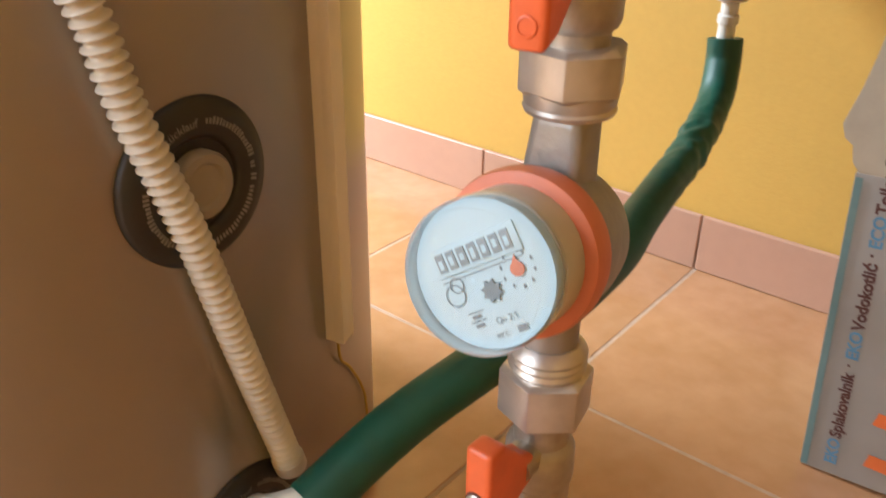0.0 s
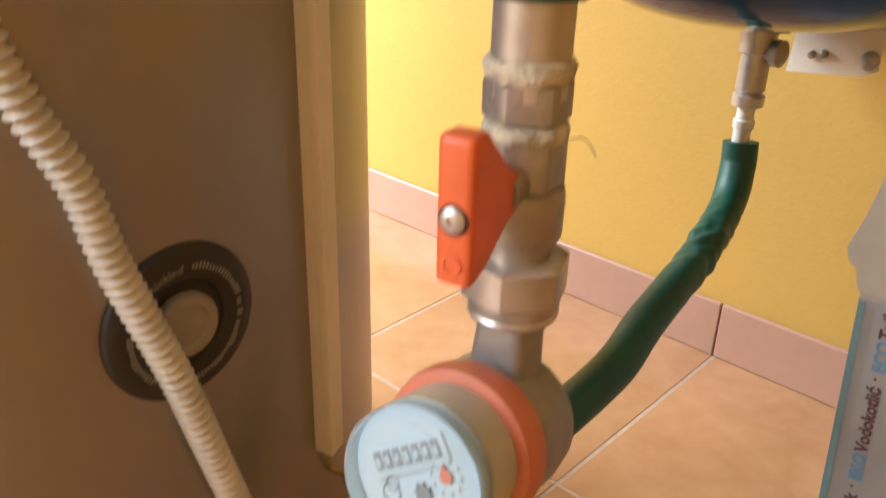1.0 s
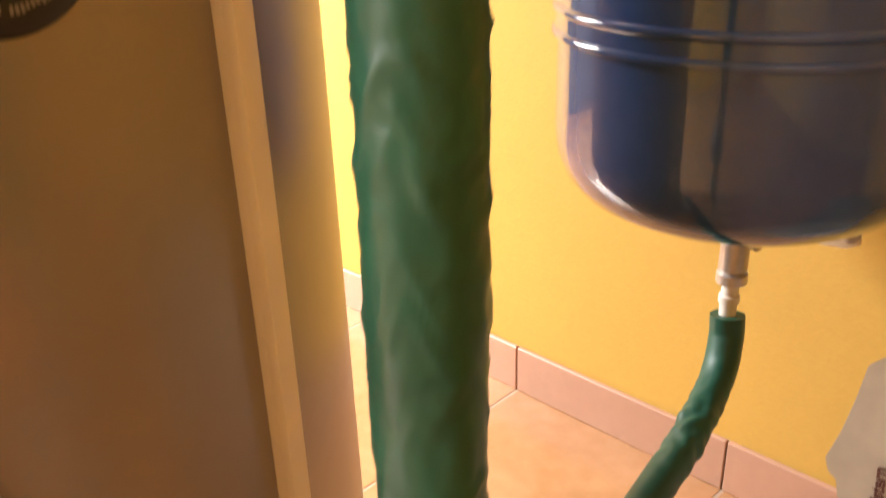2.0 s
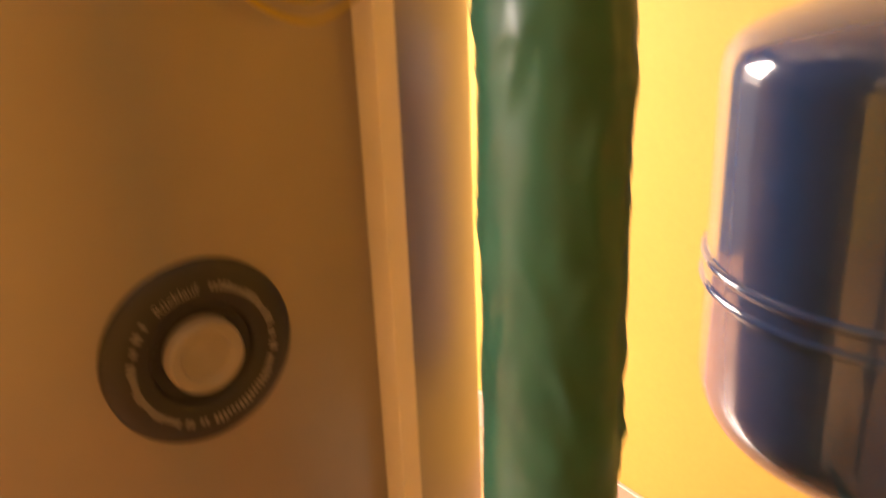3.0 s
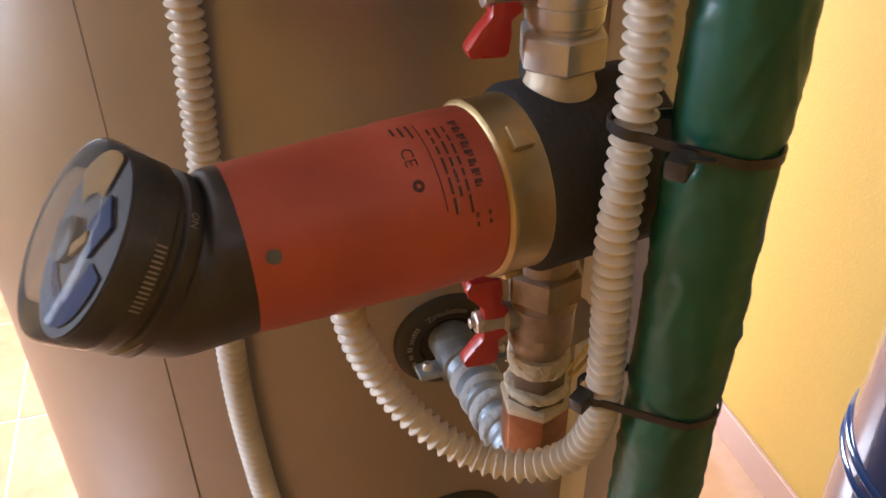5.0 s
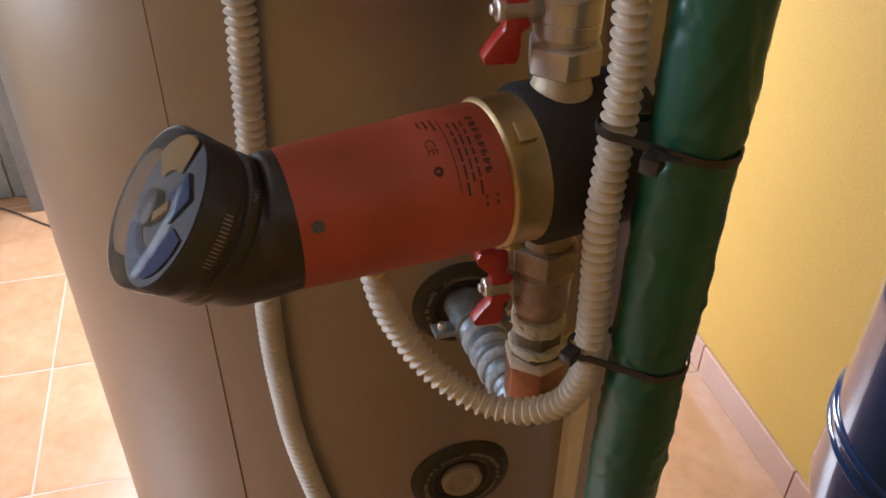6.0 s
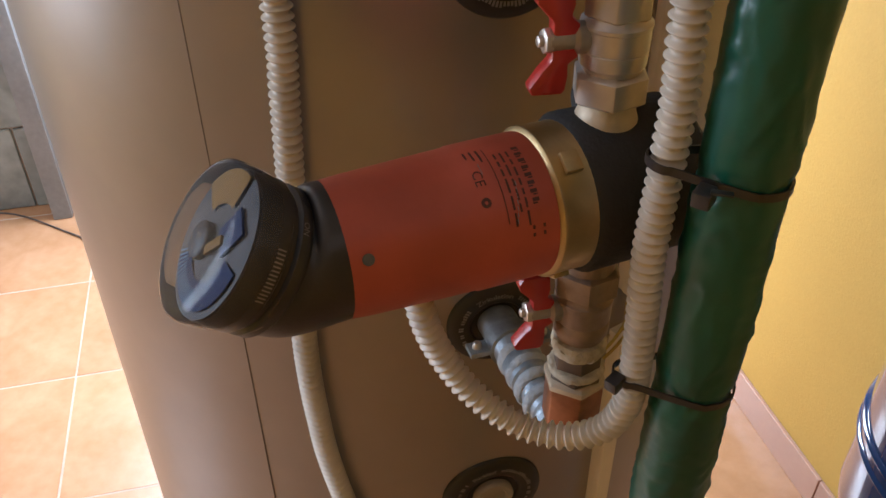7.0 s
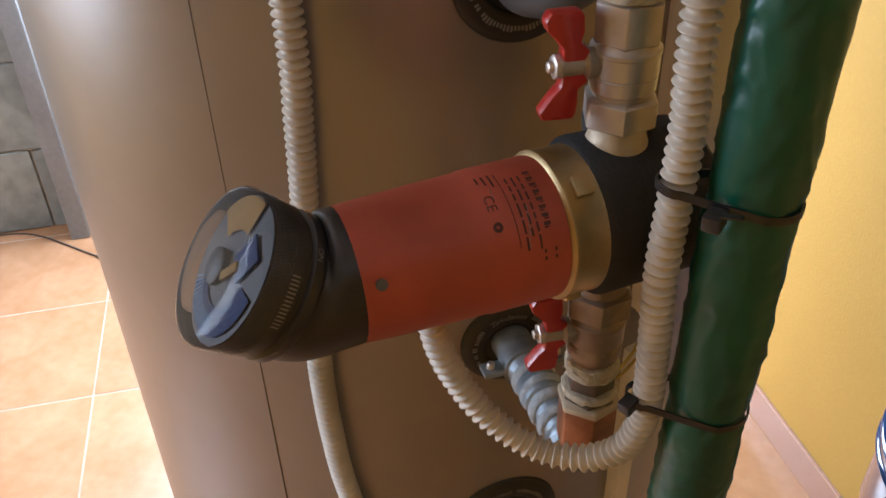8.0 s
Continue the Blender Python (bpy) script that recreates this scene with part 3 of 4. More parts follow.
for k in range(10):
    a = 2 * math.pi * k / 10 + 0.3
    cx, cy = 0.0165 + 0.0078 * math.cos(a), -0.0025 + 0.0078 * math.sin(a)
    if math.hypot(cx, cy) < 0.031:
        bar(cx - 0.0005, cy - 0.0009, cx + 0.0005, cy + 0.0009, on_dial, bm, 1)
bar(-0.020, 0.0018, 0.021, 0.0023, on_dial, bm, 4)
lettering("Qn 2.5", 0.0040, lambda x, y: on_dial(x - 0.003, y - 0.0215), bm)
lettering("90°C", 0.0032, lambda x, y: on_dial(x - 0.0055, y - 0.0275), bm)
bar(0.0055, -0.0275, 0.0105, -0.0247, on_dial, bm, 2)
for cx, cy, rad in ((-0.0165, -0.0045, 0.0050), (-0.0140, -0.0005, 0.0036)):
    for k in range(18):
        a0, a1 = 2 * math.pi * k / 18, 2 * math.pi * (k + 1) / 18
        bm.faces.new([bm.verts.new(on_dial(cx + r * math.cos(a), cy + r * math.sin(a))) for a, r in ((a0, rad), (a1, rad), (a1, rad - 0.0006), (a0, rad - 0.0006))])
for y in (-0.0140, -0.0180):
    bar(-0.0145, y, -0.0065, y + 0.0005, on_dial, bm, 3)
    bar(-0.0130, y - 0.0026, -0.0085, y - 0.0010, on_dial, bm, 2)
part("lettering", bm, M_dial_grey, dial, "fine grey print", 0)

# ---- connecting pipe between tank port and vessel ----
HOSE = [(-0.2100, -0.0060, 0.2065), (-0.202, 0.0435, 0.2275), (-0.192, 0.098, 0.2433), (-0.1805, 0.167, 0.2552), (-0.177, 0.266, 0.259), (-0.181, 0.366, 0.265), (-0.192, 0.440, 0.281), (-0.205, 0.568, 0.310), (-0.2215, 0.656, 0.337), (-0.2305, 0.686, 0.373), (-0.2345, 0.691, 0.404)]
hose = thing("insulated_pipe", HOSE[0], "bent pipe in green foam insulation between tank and vessel", "pipe")


def hose_skin(s, a):
    bend = math.exp(-(((s - 0.60) / 0.07) ** 2))
    return 0.0205 + 0.0009 * noise.noise(Vector((math.cos(a), math.sin(a), s * 14))) + 0.0036 * bend * noise.noise(Vector((math.cos(a) * 1.5, math.sin(a) * 1.5, s * 70)))


part("insulation", sweep(HOSE, hose_skin, 0.003, 40), M_hose, hose, smooth=70)
part("sleeve", sweep([(-0.259, -0.023, 0.181), (-0.234, -0.0226, 0.195), (-0.208, -0.0024, 0.2073)], 0.0155, 0.004, 24), M_sleeve, hose, "white plastic sleeve")
part("fitting", lathe([(0.0185, 0.0), (0.0185, 0.012), (0.0150, 0.014), (0.0150, 0.026)], frame_at((-0.276, -0.0192, 0.1655), (0.85, 0.0, 0.45)), 30), M_nickel, hose)
part("pipe_end", lathe([(0.0100, 0.393), (0.0100, 0.420), (0.0122, 0.421), (0.0122, 0.430), (0.0100, 0.432), (0.0100, 0.448)], Matrix.Translation((-0.2350, 0.691, 0)), 26), M_sleeve, hose, "pale pipe end")

# ---- expansion vessel ----
EX, EY, ER = -0.237, 0.667, 0.194
EM = Matrix.Translation((EX, EY, 0))
vessel = thing("expansion_vessel", (EX, EY, 0.45), "glossy navy blue expansion vessel hanging on the wall", "expansion vessel")
prof = [(0.004, 0.545), (0.06, 0.548), (0.11, 0.555), (0.145, 0.565), (0.168, 0.578), (0.183, 0.597), (0.191, 0.618), (ER, 0.640), (ER, 0.741), (ER + 0.0055, 0.743), (ER + 0.0065, 0.746), (ER + 0.0055, 0.749), (ER + 0.0025, 0.751), (ER + 0.0022, 0.765), (ER + 0.005, 0.767), (ER + 0.006, 0.770), (ER + 0.005, 0.773), (ER, 0.775), (ER, 0.952), (0.1925, 0.966), (0.188, 0.979), (0.179, 0.990), (0.165, 0.999), (0.142, 1.010), (0.11, 1.022), (0.07, 1.032), (0.03, 1.038), (0.004, 1.039)]
part("shell", lathe(prof, EM, 96, cap=False), M_blue, vessel, smooth=50)
part("bracket", bevelled_box((0.10, WALL_Y - EY - ER + 0.012, 0.05), Matrix.Translation((EX, (WALL_Y + EY + ER) / 2 - 0.004, 0.68)), 0.002), M_blue, vessel)
VM = Matrix.Translation((-0.2350, 0.691, 0))
vv = thing("shut_off_valve", (-0.2350, 0.691, 0.45), "chromed shut-off valve under the expansion vessel", "valve")
part("body", lathe([(0.0145, 0.4465), (0.0180, 0.448), (0.0180, 0.460), (0.0130, 0.464), (0.0165, 0.466), (0.0165, 0.503), (0.0150, 0.520), (0.0140, 0.560)], VM, 28), M_nickel, vv)
part("hexagon_end", hexagon(0.0215, 0.508, 0.540, VM, 15), M_nickel, vv)
part("side_port", lathe([(0.010, 0.0), (0.010, 0.022), (0.015, 0.022), (0.015, 0.030), (0.008, 0.034)], frame_at((-0.2350, 0.691, 0.512), (0.9, -0.1, 0)), 22), M_dull, vv)
# white bracket; the cream colour stands in for the shade on it
wb = thing("wall_bracket", (-0.13, 0.80, 0.50), "white metal wall bracket toned cream for the shade under the vessel", "bracket")
plate = [(-0.240, 0.468), (-0.235, 0.535), (-0.135, 0.535), (-0.135, 0.487), (-0.150, 0.478)]
up_y = Matrix(((1, 0, 0, 0), (0, 0, -1, 0.800), (0, 1, 0, 0), (0, 0, 0, 1)))
part("plate", extruded(plate, 0.004, up_y, 0.001), M_trunk, wb)
part("arm", bevelled_box((0.10, WALL_Y - 0.802, 0.005), Matrix.Translation((-0.186, (WALL_Y + 0.802) / 2, 0.5265)), 0.001), M_trunk, wb)
for x, z, r in ((-0.212, 0.494, 0.005), (-0.198, 0.497, 0.005), (-0.146, 0.498, 0.011)):
    part("bolt", lathe([(r, 0.0), (r, 0.005), (r * 0.6, 0.007)], frame_at((x, 0.7985, z), (0, -1, 0)), 16), M_dull, wb)

# ---- cardboard box ----
BX, BY, BW, BH, BD = -0.007, 0.524, 0.40, 0.345, 0.24
LEAN = Matrix.Translation((BX, BY, 0)) @ pose(0, 0, 0, 0, -3.2, 1.0)
bx = thing("cardboard_box", (BX, BY, 0), "white printed cardboard box with an open torn flap", "box")
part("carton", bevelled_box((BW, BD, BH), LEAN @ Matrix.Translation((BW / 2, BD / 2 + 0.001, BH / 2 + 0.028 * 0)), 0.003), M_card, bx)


def on_box(x, y):
    return LEAN @ Vector((x, -0.0006, y))


bm = bmesh.new()
bar(0.0015, 0.004, 0.0085, BH - 0.004, on_box, bm, 2)
part("edge_stripe", bm, M_teal, bx, "teal printed edge", 0)
y = 0.016
for head, word in (("EKO", "Splakovalnik"), ("EKO", "Vodokotlić"), ("ECO", "Toilet Cistern")):
    up = lambda px, py: on_box(0.036 - py, y + px)
    bm, w = lettering(head, 0.0165, up, None, 0.0006)
    part("lettering", bm, M_box_blue, bx, "blue upright lettering", 0)
    y += w + 0.002
    bm, w = lettering(word, 0.0165, up, None, 0.0006)
    part("lettering", bm, M_ink, bx, "dark upright lettering", 0)
    y += w + 0.006
    if word != "Toilet Cistern":
        part("dot", bar(0.028, y, 0.0305, y + 0.0028, on_box, None, 1), M_ink, bx, smooth=0)
        y += 0.009
for y0 in (0.022, 0.075):
    bm = bmesh.new()
    vs = [bm.verts.new(on_box(px, py)) for px, py in ((0.062, y0 + 0.006), (0.20, y0 - 0.002), (0.20, y0 + 0.018), (0.066, y0 + 0.022))]
    bm.faces.new(vs)
    part("orange_stripe", bm, M_box_orange, bx, "orange printed stripe", 0)
bm = bmesh.new()
bm.faces.new([bm.verts.new(on_box(0.12 + 0.045 * math.cos(2 * math.pi * k / 24), 0.155 + 0.045 * math.sin(2 * math.pi * k / 24))) for k in range(24)])
part("printed_disc", bm, M_box_orange, bx, "orange printed disc", 0)
flap = [(0.002, 0.0), (0.20, 0.0), (0.20, 0.175), (0.03, 0.175), (0.004, 0.150), (-0.002, 0.115), (-0.010, 0.080), (-0.021, 0.045), (-0.017, 0.032), (-0.009, 0.026), (-0.006, 0.010)]
part("flap", extruded(flap, 0.004, LEAN @ Matrix.Translation((0.002, 0.004, BH - 0.002)) @ pose(0, 0, 0, 87, 0, 0), 0.0008), M_card_raw, bx, "bent raw cardboard flap")

# ---- return pipe with valves, elbow and circulation pump ----
VX, VY, LIFT = -0.1125, -0.0270, 0.0035
VP = Matrix.Translation((VX, VY, LIFT))
ZS = 1.1405
stub = thing("threaded_elbow", on_tank(1.2, 1.128), "galvanised threaded pipe and elbow out of the tank port", "pipe elbow")
P0 = on_tank(1.2, 1.129, -0.006)
SM = frame_at(P0, Vector((VX, VY, ZS)) - P0)
part("stub_pipe", lathe([(0.0175, 0.0), (0.0175, 0.055), (0.0160, 0.057), (0.0160, 0.066), (0.0175, 0.068), (0.0175, 0.090), (0.0155, 0.092), (0.0155, 0.140)], SM, 36), M_zinc, stub)
for z0 in (0.058, 0.076, 0.094, 0.112):
    bm = lathe([(0.0160, z0), (0.0185, z0 + 0.0015), (0.0190, z0 + 0.005), (0.0180, z0 + 0.009), (0.0160, z0 + 0.0105)], SM, 36, ripple=lambda a, h: 0.0011 * noise.noise(Vector((math.cos(a) * 6, math.sin(a) * 6, h * 240))))
    part("sealing_paste", bm, M_paste, stub, "bluish white sealing paste")
bend = [SM @ Vector((0, 0, 0.128)), SM @ Vector((0, 0, 0.148)), (VX - 0.010, VY, ZS + 0.005), (VX - 0.003, VY, ZS + 0.016), (VX - 0.001, VY, ZS + 0.028)]
part("elbow", sweep(bend, lambda s, a: 0.0152 + 0.0022 * math.exp(-(((s - 0.006) / 0.005) ** 2)) + 0.0006 * noise.noise(Vector((math.cos(a) * 3, math.sin(a) * 3, s * 90))), 0.003, 32), M_zinc, stub)
clamp = part("clamp", lathe([(0.0178, 0.030), (0.0200, 0.031), (0.0200, 0.048), (0.0178, 0.049)], SM, 36), M_zinc, stub, "galvanised pipe clamp")
for s in (-1, 1):
    part("ear", bevelled_box((0.020, 0.005, 0.016), SM @ Matrix.Translation((s * 0.027, 0, 0.040)), 0.001), M_zinc, clamp)
    part("screw", lathe([(0.0042, 0.0), (0.0042, 0.004), (0.0025, 0.006)], SM @ Matrix.Translation((s * 0.029, 0.002, 0.040)) @ pose(0, 0, 0, -90, 0, 0), 14), M_nickel, clamp)
ret = thing("return_pipe", (VX, VY, 1.17), "copper-coloured and blackened brass return pipe with hemp-sealed joints", "pipe")
part("sleeve", hexagon(0.0208, 1.1575, 1.1995, VP, 22, c=0.002), M_copper, ret, "worn copper-coloured hexagon sleeve")
part("collar", lathe([(0.0150, 1.150), (0.0172, 1.1515), (0.0172, 1.1575), (0.0155, 1.159)], VP, 36), M_paste, ret, "pale sealed collar")
part("sleeve_edge", hexagon(0.0222, 1.1965, 1.2040, VP, 22, c=0.0018), M_neck, ret, "pale limed hexagon flange")
part("hexagon_nut", hexagon(0.0186, 1.2030, 1.2085, VP, 8), M_dark_brass, ret, "blackened hexagon nut")
hemp_ring(ret, 0.0184, 1.2075, 1.2140, VP)
part("nipple", hexagon(0.0168, 1.2135, 1.2270, VP, 20), M_dark_brass, ret)
hemp_ring(ret, 0.0176, 1.2260, 1.2395, VP)
for k in range(9):
    a = 2.3 * k
    q = Vector((VX + 0.0180 * math.cos(a), VY + 0.0180 * math.sin(a), 1.2315 + 0.0012 * k))
    part("fibre", sweep([q, q + Vector((0.003 * math.cos(a + 0.8), 0.003 * math.sin(a + 0.8), 0.002)), q + Vector((0.004 * math.cos(a + 1.6), 0.004 * math.sin(a + 1.6), 0.004 - 0.001 * k))], 0.0004, 0.001, 5), M_hemp, ret)


def wing_handle(parent, z, out, flip=1):
    """A thin lacquered wing handle on a stem along -y, held by a nut."""
    c = Vector((VX, VY, z + LIFT))
    outline = [(0.022, -0.011), (0.022, 0.011), (0.027, 0.016), (0.0255, 0.023), (0.0262, 0.034), (0.029, 0.0365), (0.044, 0.0365), (0.0468, 0.031), (0.0455, 0.025), (0.0365, 0.013), (0.0365, -0.012), (0.041, -0.018), (0.0478, -0.029), (0.0462, -0.0345), (0.030, -0.0355), (0.0275, -0.033), (0.0268, -0.023), (0.0272, -0.015)]
    m = Matrix.Translation(c) @ Matrix(((0, 0, 1, 0), (-1, 0, 0, 0), (0, 1, 0, 0), (0, 0, 0, 1)))
    bm = extruded([(x - 0.001, y * 0.82) for x, y in outline], 0.0095, m, 0.0020)
    h = part("handle", bm, M_red, parent, "red lacquered wing handle")
    part("stem", lathe([(0.0085, 0.010), (0.0085, 0.022), (0.0062, 0.024), (0.0062, out + 0.002)], frame_at(c, (0, -1, 0)), 24), M_dull, parent)
    part("nut", hexagon(0.0068, out + 0.0005, out + 0.0050, frame_at(c, (0, -1, 0)), 5, c=0.0006), M_nickel, h, "small steel nut")
    part("bolt_end", lathe([(0.0030, out + 0.0045), (0.0030, out + 0.0075), (0.0022, out + 0.0080)], frame_at(c, (0, -1, 0)), 16), M_nickel, h)


def pump_valve(z0, z1, zc, label, metal):
    t = thing("ball_valve", (VX, VY, z0), label, "ball valve", "pump valves")
    h = z1 - z0
    part("body", lathe([(0.0150, z0), (0.0160, z0 + 0.002), (0.0160, z0 + 0.1 * h), (0.0178, z0 + 0.16 * h), (0.0182, z0 + 0.40 * h), (0.0176, z0 + 0.42 * h), (0.0182, z0 + 0.44 * h), (0.0182, z0 + 0.78 * h), (0.0188, z0 + 0.80 * h), (0.0188, z0 + 0.86 * h), (0.0168, z0 + 0.90 * h), (0.0155, z1)], VP, 40), metal, t)
    wing_handle(t, zc, 0.0345)
    return t


v3 = pump_valve(1.2385, 1.279, 1.265, "tarnished ball valve with a red wing handle below the pump", M_tarnish)
part("union_nut", hexagon(0.0215, 1.277, 1.297, VP, 14, c=0.002), M_tarnish, v3)
v4 = pump_valve(1.426, 1.458, 1.446, "nickel ball valve with a red wing handle above the pump", M_nickel)
part("union_nut", hexagon(0.0212, 1.4095, 1.4275, VP, 14, c=0.002), M_nickel, v4)
part("hexagon_end", hexagon(0.0190, 1.4565, 1.480, VP, 4, c=0.0018), M_nickel, v4)
part("pipe", lathe([(0.0145, 1.475), (0.0145, 1.60), (0.0145, 2.45)], VP, 28), M_dull, v4)
hemp_ring(v4, 0.0172, 1.479, 1.488, VP)

PD = Vector((0.164, -0.986, 0.0)).normalized()
PZ = 1.3575
PM = frame_at(Vector((VX, VY, PZ)) - PD * 0.003, PD)
pump = thing("circulation_pump", (VX, VY, 1.32), "red circulation pump with black shell and timer head", "pump")
part("volute", lathe([(0.040, -0.048), (0.046, -0.042), (0.047, 0.023), (0.043, 0.028)], PM, 48), M_housing, pump, "black insulating shell")
part("shell_lug", lathe([(0.014, -0.010), (0.014, 0.012)], frame_at(Vector((VX, VY, PZ)) + Vector((-0.035, 0.012, 0.036)), PD), 24), M_housing, pump)
part("upper_port", lathe([(0.0170, 1.372), (0.0170, 1.3935), (0.0152, 1.3945)], VP, 30), M_brass, pump)
part("upper_neck", lathe([(0.0152, 1.3930), (0.0172, 1.3945), (0.0176, 1.3985), (0.0160, 1.4030), (0.0152, 1.4105)], VP, 36), M_neck, pump, "pale brass neck")
part("lower_port", lathe([(0.0168, 1.293), (0.0168, 1.335)], VP, 30), M_tarnish, pump)
part("collar", lathe([(0.0385, 0.022), (0.0432, 0.024), (0.0436, 0.0255), (0.0432, 0.027), (0.0428, 0.029), (0.0428, 0.0455), (0.0434, 0.0465), (0.0434, 0.0485), (0.0420, 0.0500), (0.0405, 0.0505)], PM, 60), M_brass, pump, "dull brass union collar")
for k in range(3):
    a = math.pi * 2 / 3 * k + 1.00
    part("collar_lug", bevelled_box((0.005, 0.012, 0.010), PM @ Matrix.Rotation(a, 4, "Z") @ Matrix.Translation((0.0434, 0, 0.0375)), 0.001), M_brass, pump)
prof = [(0.0405, 0.048), (0.0411, 0.052), (0.0407, 0.090), (0.0400, 0.0915), (0.0394, 0.114), (0.0380, 0.151), (0.0370, 0.1645)]
motor = part("motor_casing", lathe(prof, PM, 72), M_pump, pump, "tapered red lacquered motor casing")


def on_motor(x, y):
    """x runs round the casing, y along its axis towards the head."""
    h = 0.0580 + y
    r = np.interp(h, [p[1] for p in prof], [p[0] for p in prof]) + 0.0003
    a = radians(52) + x / 0.040
    return PM @ Vector((r * math.cos(a), r * math.sin(a), h))


mark = bmesh.new()
flip = lambda x, y: on_motor(-x, y)
for k in range(8):
    bar(-0.022 + 0.0044 * k, 0.0020, -0.0200 + 0.0044 * k, 0.0058, flip, mark, 2)
    bar(-0.0196 + 0.0044 * k, 0.0020 + 0.0012 * (k % 2), -0.0188 + 0.0044 * k, 0.0046 + 0.0012 * (k % 2), flip, mark, 1)
for s in (-1, 1):
    for k in range(2):
        bar(0.0225 + 0.004 * k, 0.0008 + 0.003 * (s + 1), 0.0245 + 0.004 * k, 0.0022 + 0.003 * (s + 1), flip, mark, 1)
bar(-0.026, 0.0205, 0.019, 0.0210, flip, mark, 8)
rng = random.Random(4)
for row in range(3):
    x = -0.020
    while x < 0.016:
        w = rng.uniform(0.003, 0.008)
        bar(x, 0.0088 + 0.0036 * row, x + w, 0.0100 + 0.0036 * row, flip, mark, 2)
        x += w + 0.0016
for row in range(3):
    bar(-0.026, 0.0235 + 0.0036 * row, -0.0165 - 0.002 * row, 0.0247 + 0.0036 * row, flip, mark, 2)
lettering("CE", 0.0078, lambda x, y: flip(x - 0.0120, y + 0.0275), mark)
for k in range(10):
    a0, a1 = 2 * math.pi * k / 10, 2 * math.pi * (k + 1) / 10
    mark.faces.new([mark.verts.new(flip(0.006 + r * 0.8 * math.cos(a), 0.0305 + r * 0.8 * math.sin(a))) for a, r in ((a0, 0.0034), (a1, 0.0034), (a1, 0.0012), (a0, 0.0012))])
part("print", mark, M_ink, motor, "dark printed type plate", 0)
bm = bmesh.new()
for k in range(7):
    bar(0.002 + 0.0032 * k, 0.0135 - 0.0006 * k, 0.0045 + 0.0032 * k, 0.0140 - 0.0006 * k, lambda x, y: on_motor(x - 0.022, y + 0.002), bm, 1)
bar(-0.016, 0.027, -0.009, 0.0274, flip, bm, 2)
part("scratch", bm, M_print, motor, "fine pale scratches", 0)
part("plug_spot", lathe([(0.0031, -0.001), (0.0031, 0.0005), (0.001, 0.0005)], frame_at(PM @ Vector((0.0382 * math.cos(radians(24)), 0.0382 * math.sin(radians(24)), 0.1535)), PM.to_3x3() @ Vector((math.cos(radians(24)), math.sin(radians(24)), 0.0))), 16), M_grey_mark, motor, "small grey plug")
bm = bevelled_box((0.024, 0.022, 0.022), Matrix.Translation((-0.1065, -0.1365, 1.319)) @ pose(0, 0, 0, 0, 0, 8), 0.003)
part("cable_gland", bm, M_black_gloss, pump, "black cable gland")

# timer head: a bent neck and a tilted knob
F = Vector((-0.0785, -0.2462, 1.3815))
HN = Vector((0.164 * math.cos(radians(38)), -0.986 * math.cos(radians(38)), math.sin(radians(38)))).normalized()
HM = frame_at(F, HN) @ Matrix.Scale(1.05, 4)
bm = bmesh.new()
rings = []
for k in range(15):
    t = k / 14
    d = (PD * (1 - t) + HN * t).normalized()
    a = PM @ Vector((0, 0, 0.1625))
    b = F - HN * 0.033
    c1, c2 = a + PD * 0.022, b - HN * 0.018
    p = a * (1 - t) ** 3 + 3 * c1 * t * (1 - t) ** 2 + 3 * c2 * t * t * (1 - t) + b * t**3
    r = 0.0372 + 0.0006 * t + 0.0006 * math.sin(math.pi * t)
    fm = frame_at(p, d)
    rings.append([bm.verts.new(fm @ Vector((r * math.cos(2 * math.pi * j / 48), r * math.sin(2 * math.pi * j / 48), 0))) for j in range(48)])
for a, b in zip(rings, rings[1:]):
    for j in range(48):
        i = (j + 1) % 48
        bm.faces.new((a[j], a[i], b[i], b[j]))
bm.faces.new(rings[0][::-1])
bm.faces.new(rings[-1])
part("neck", bm, M_black_gloss, pump, "black plastic neck")
knob = part("timer_knob", lathe([(0.0370, -0.036), (0.0385, -0.034), (0.0385, -0.029), (0.0365, -0.0275), (0.0365, -0.025), (0.0388, -0.0235), (0.0388, -0.017), (0.0380, -0.0155), (0.0380, -0.009), (0.0374, -0.008), (0.030, -0.0078)], HM, 64), M_black_gloss, pump, "ribbed black timer knob")
part("dial", lathe([(0.0372, -0.009), (0.0372, -0.0065), (0.0005, -0.0060)], HM, 48), M_dial_dark, knob, "dark timer dial")


def sector(r0, r1, a0, a1, bm, h=-0.0054, n=14):
    for k in range(n):
        t0, t1 = radians(a0 + (a1 - a0) * k / n), radians(a0 + (a1 - a0) * (k + 1) / n)
        bm.faces.new([bm.verts.new(HM @ Vector((r * math.cos(t), r * math.sin(t), h))) for t, r in ((t0, r0), (t1, r0), (t1, r1), (t0, r1))])
    return bm


part("blue_ring", sector(0.0195, 0.0335, 225, 368, bmesh.new(), n=30), M_dark_blue, knob, "blue timer scale", 0)
part("yellow_field", sector(0.019, 0.0365, 92, 160, bmesh.new(), -0.0050), M_mustard, knob, "mustard yellow field", 0)
part("display", bevelled_box((0.016, 0.019, 0.0015), HM @ Matrix.Translation((0.011, 0.013, -0.0052)) @ pose(0, 0, 0, 0, 0, -20), 0.0004), M_dark_blue, knob, "small dark blue display")
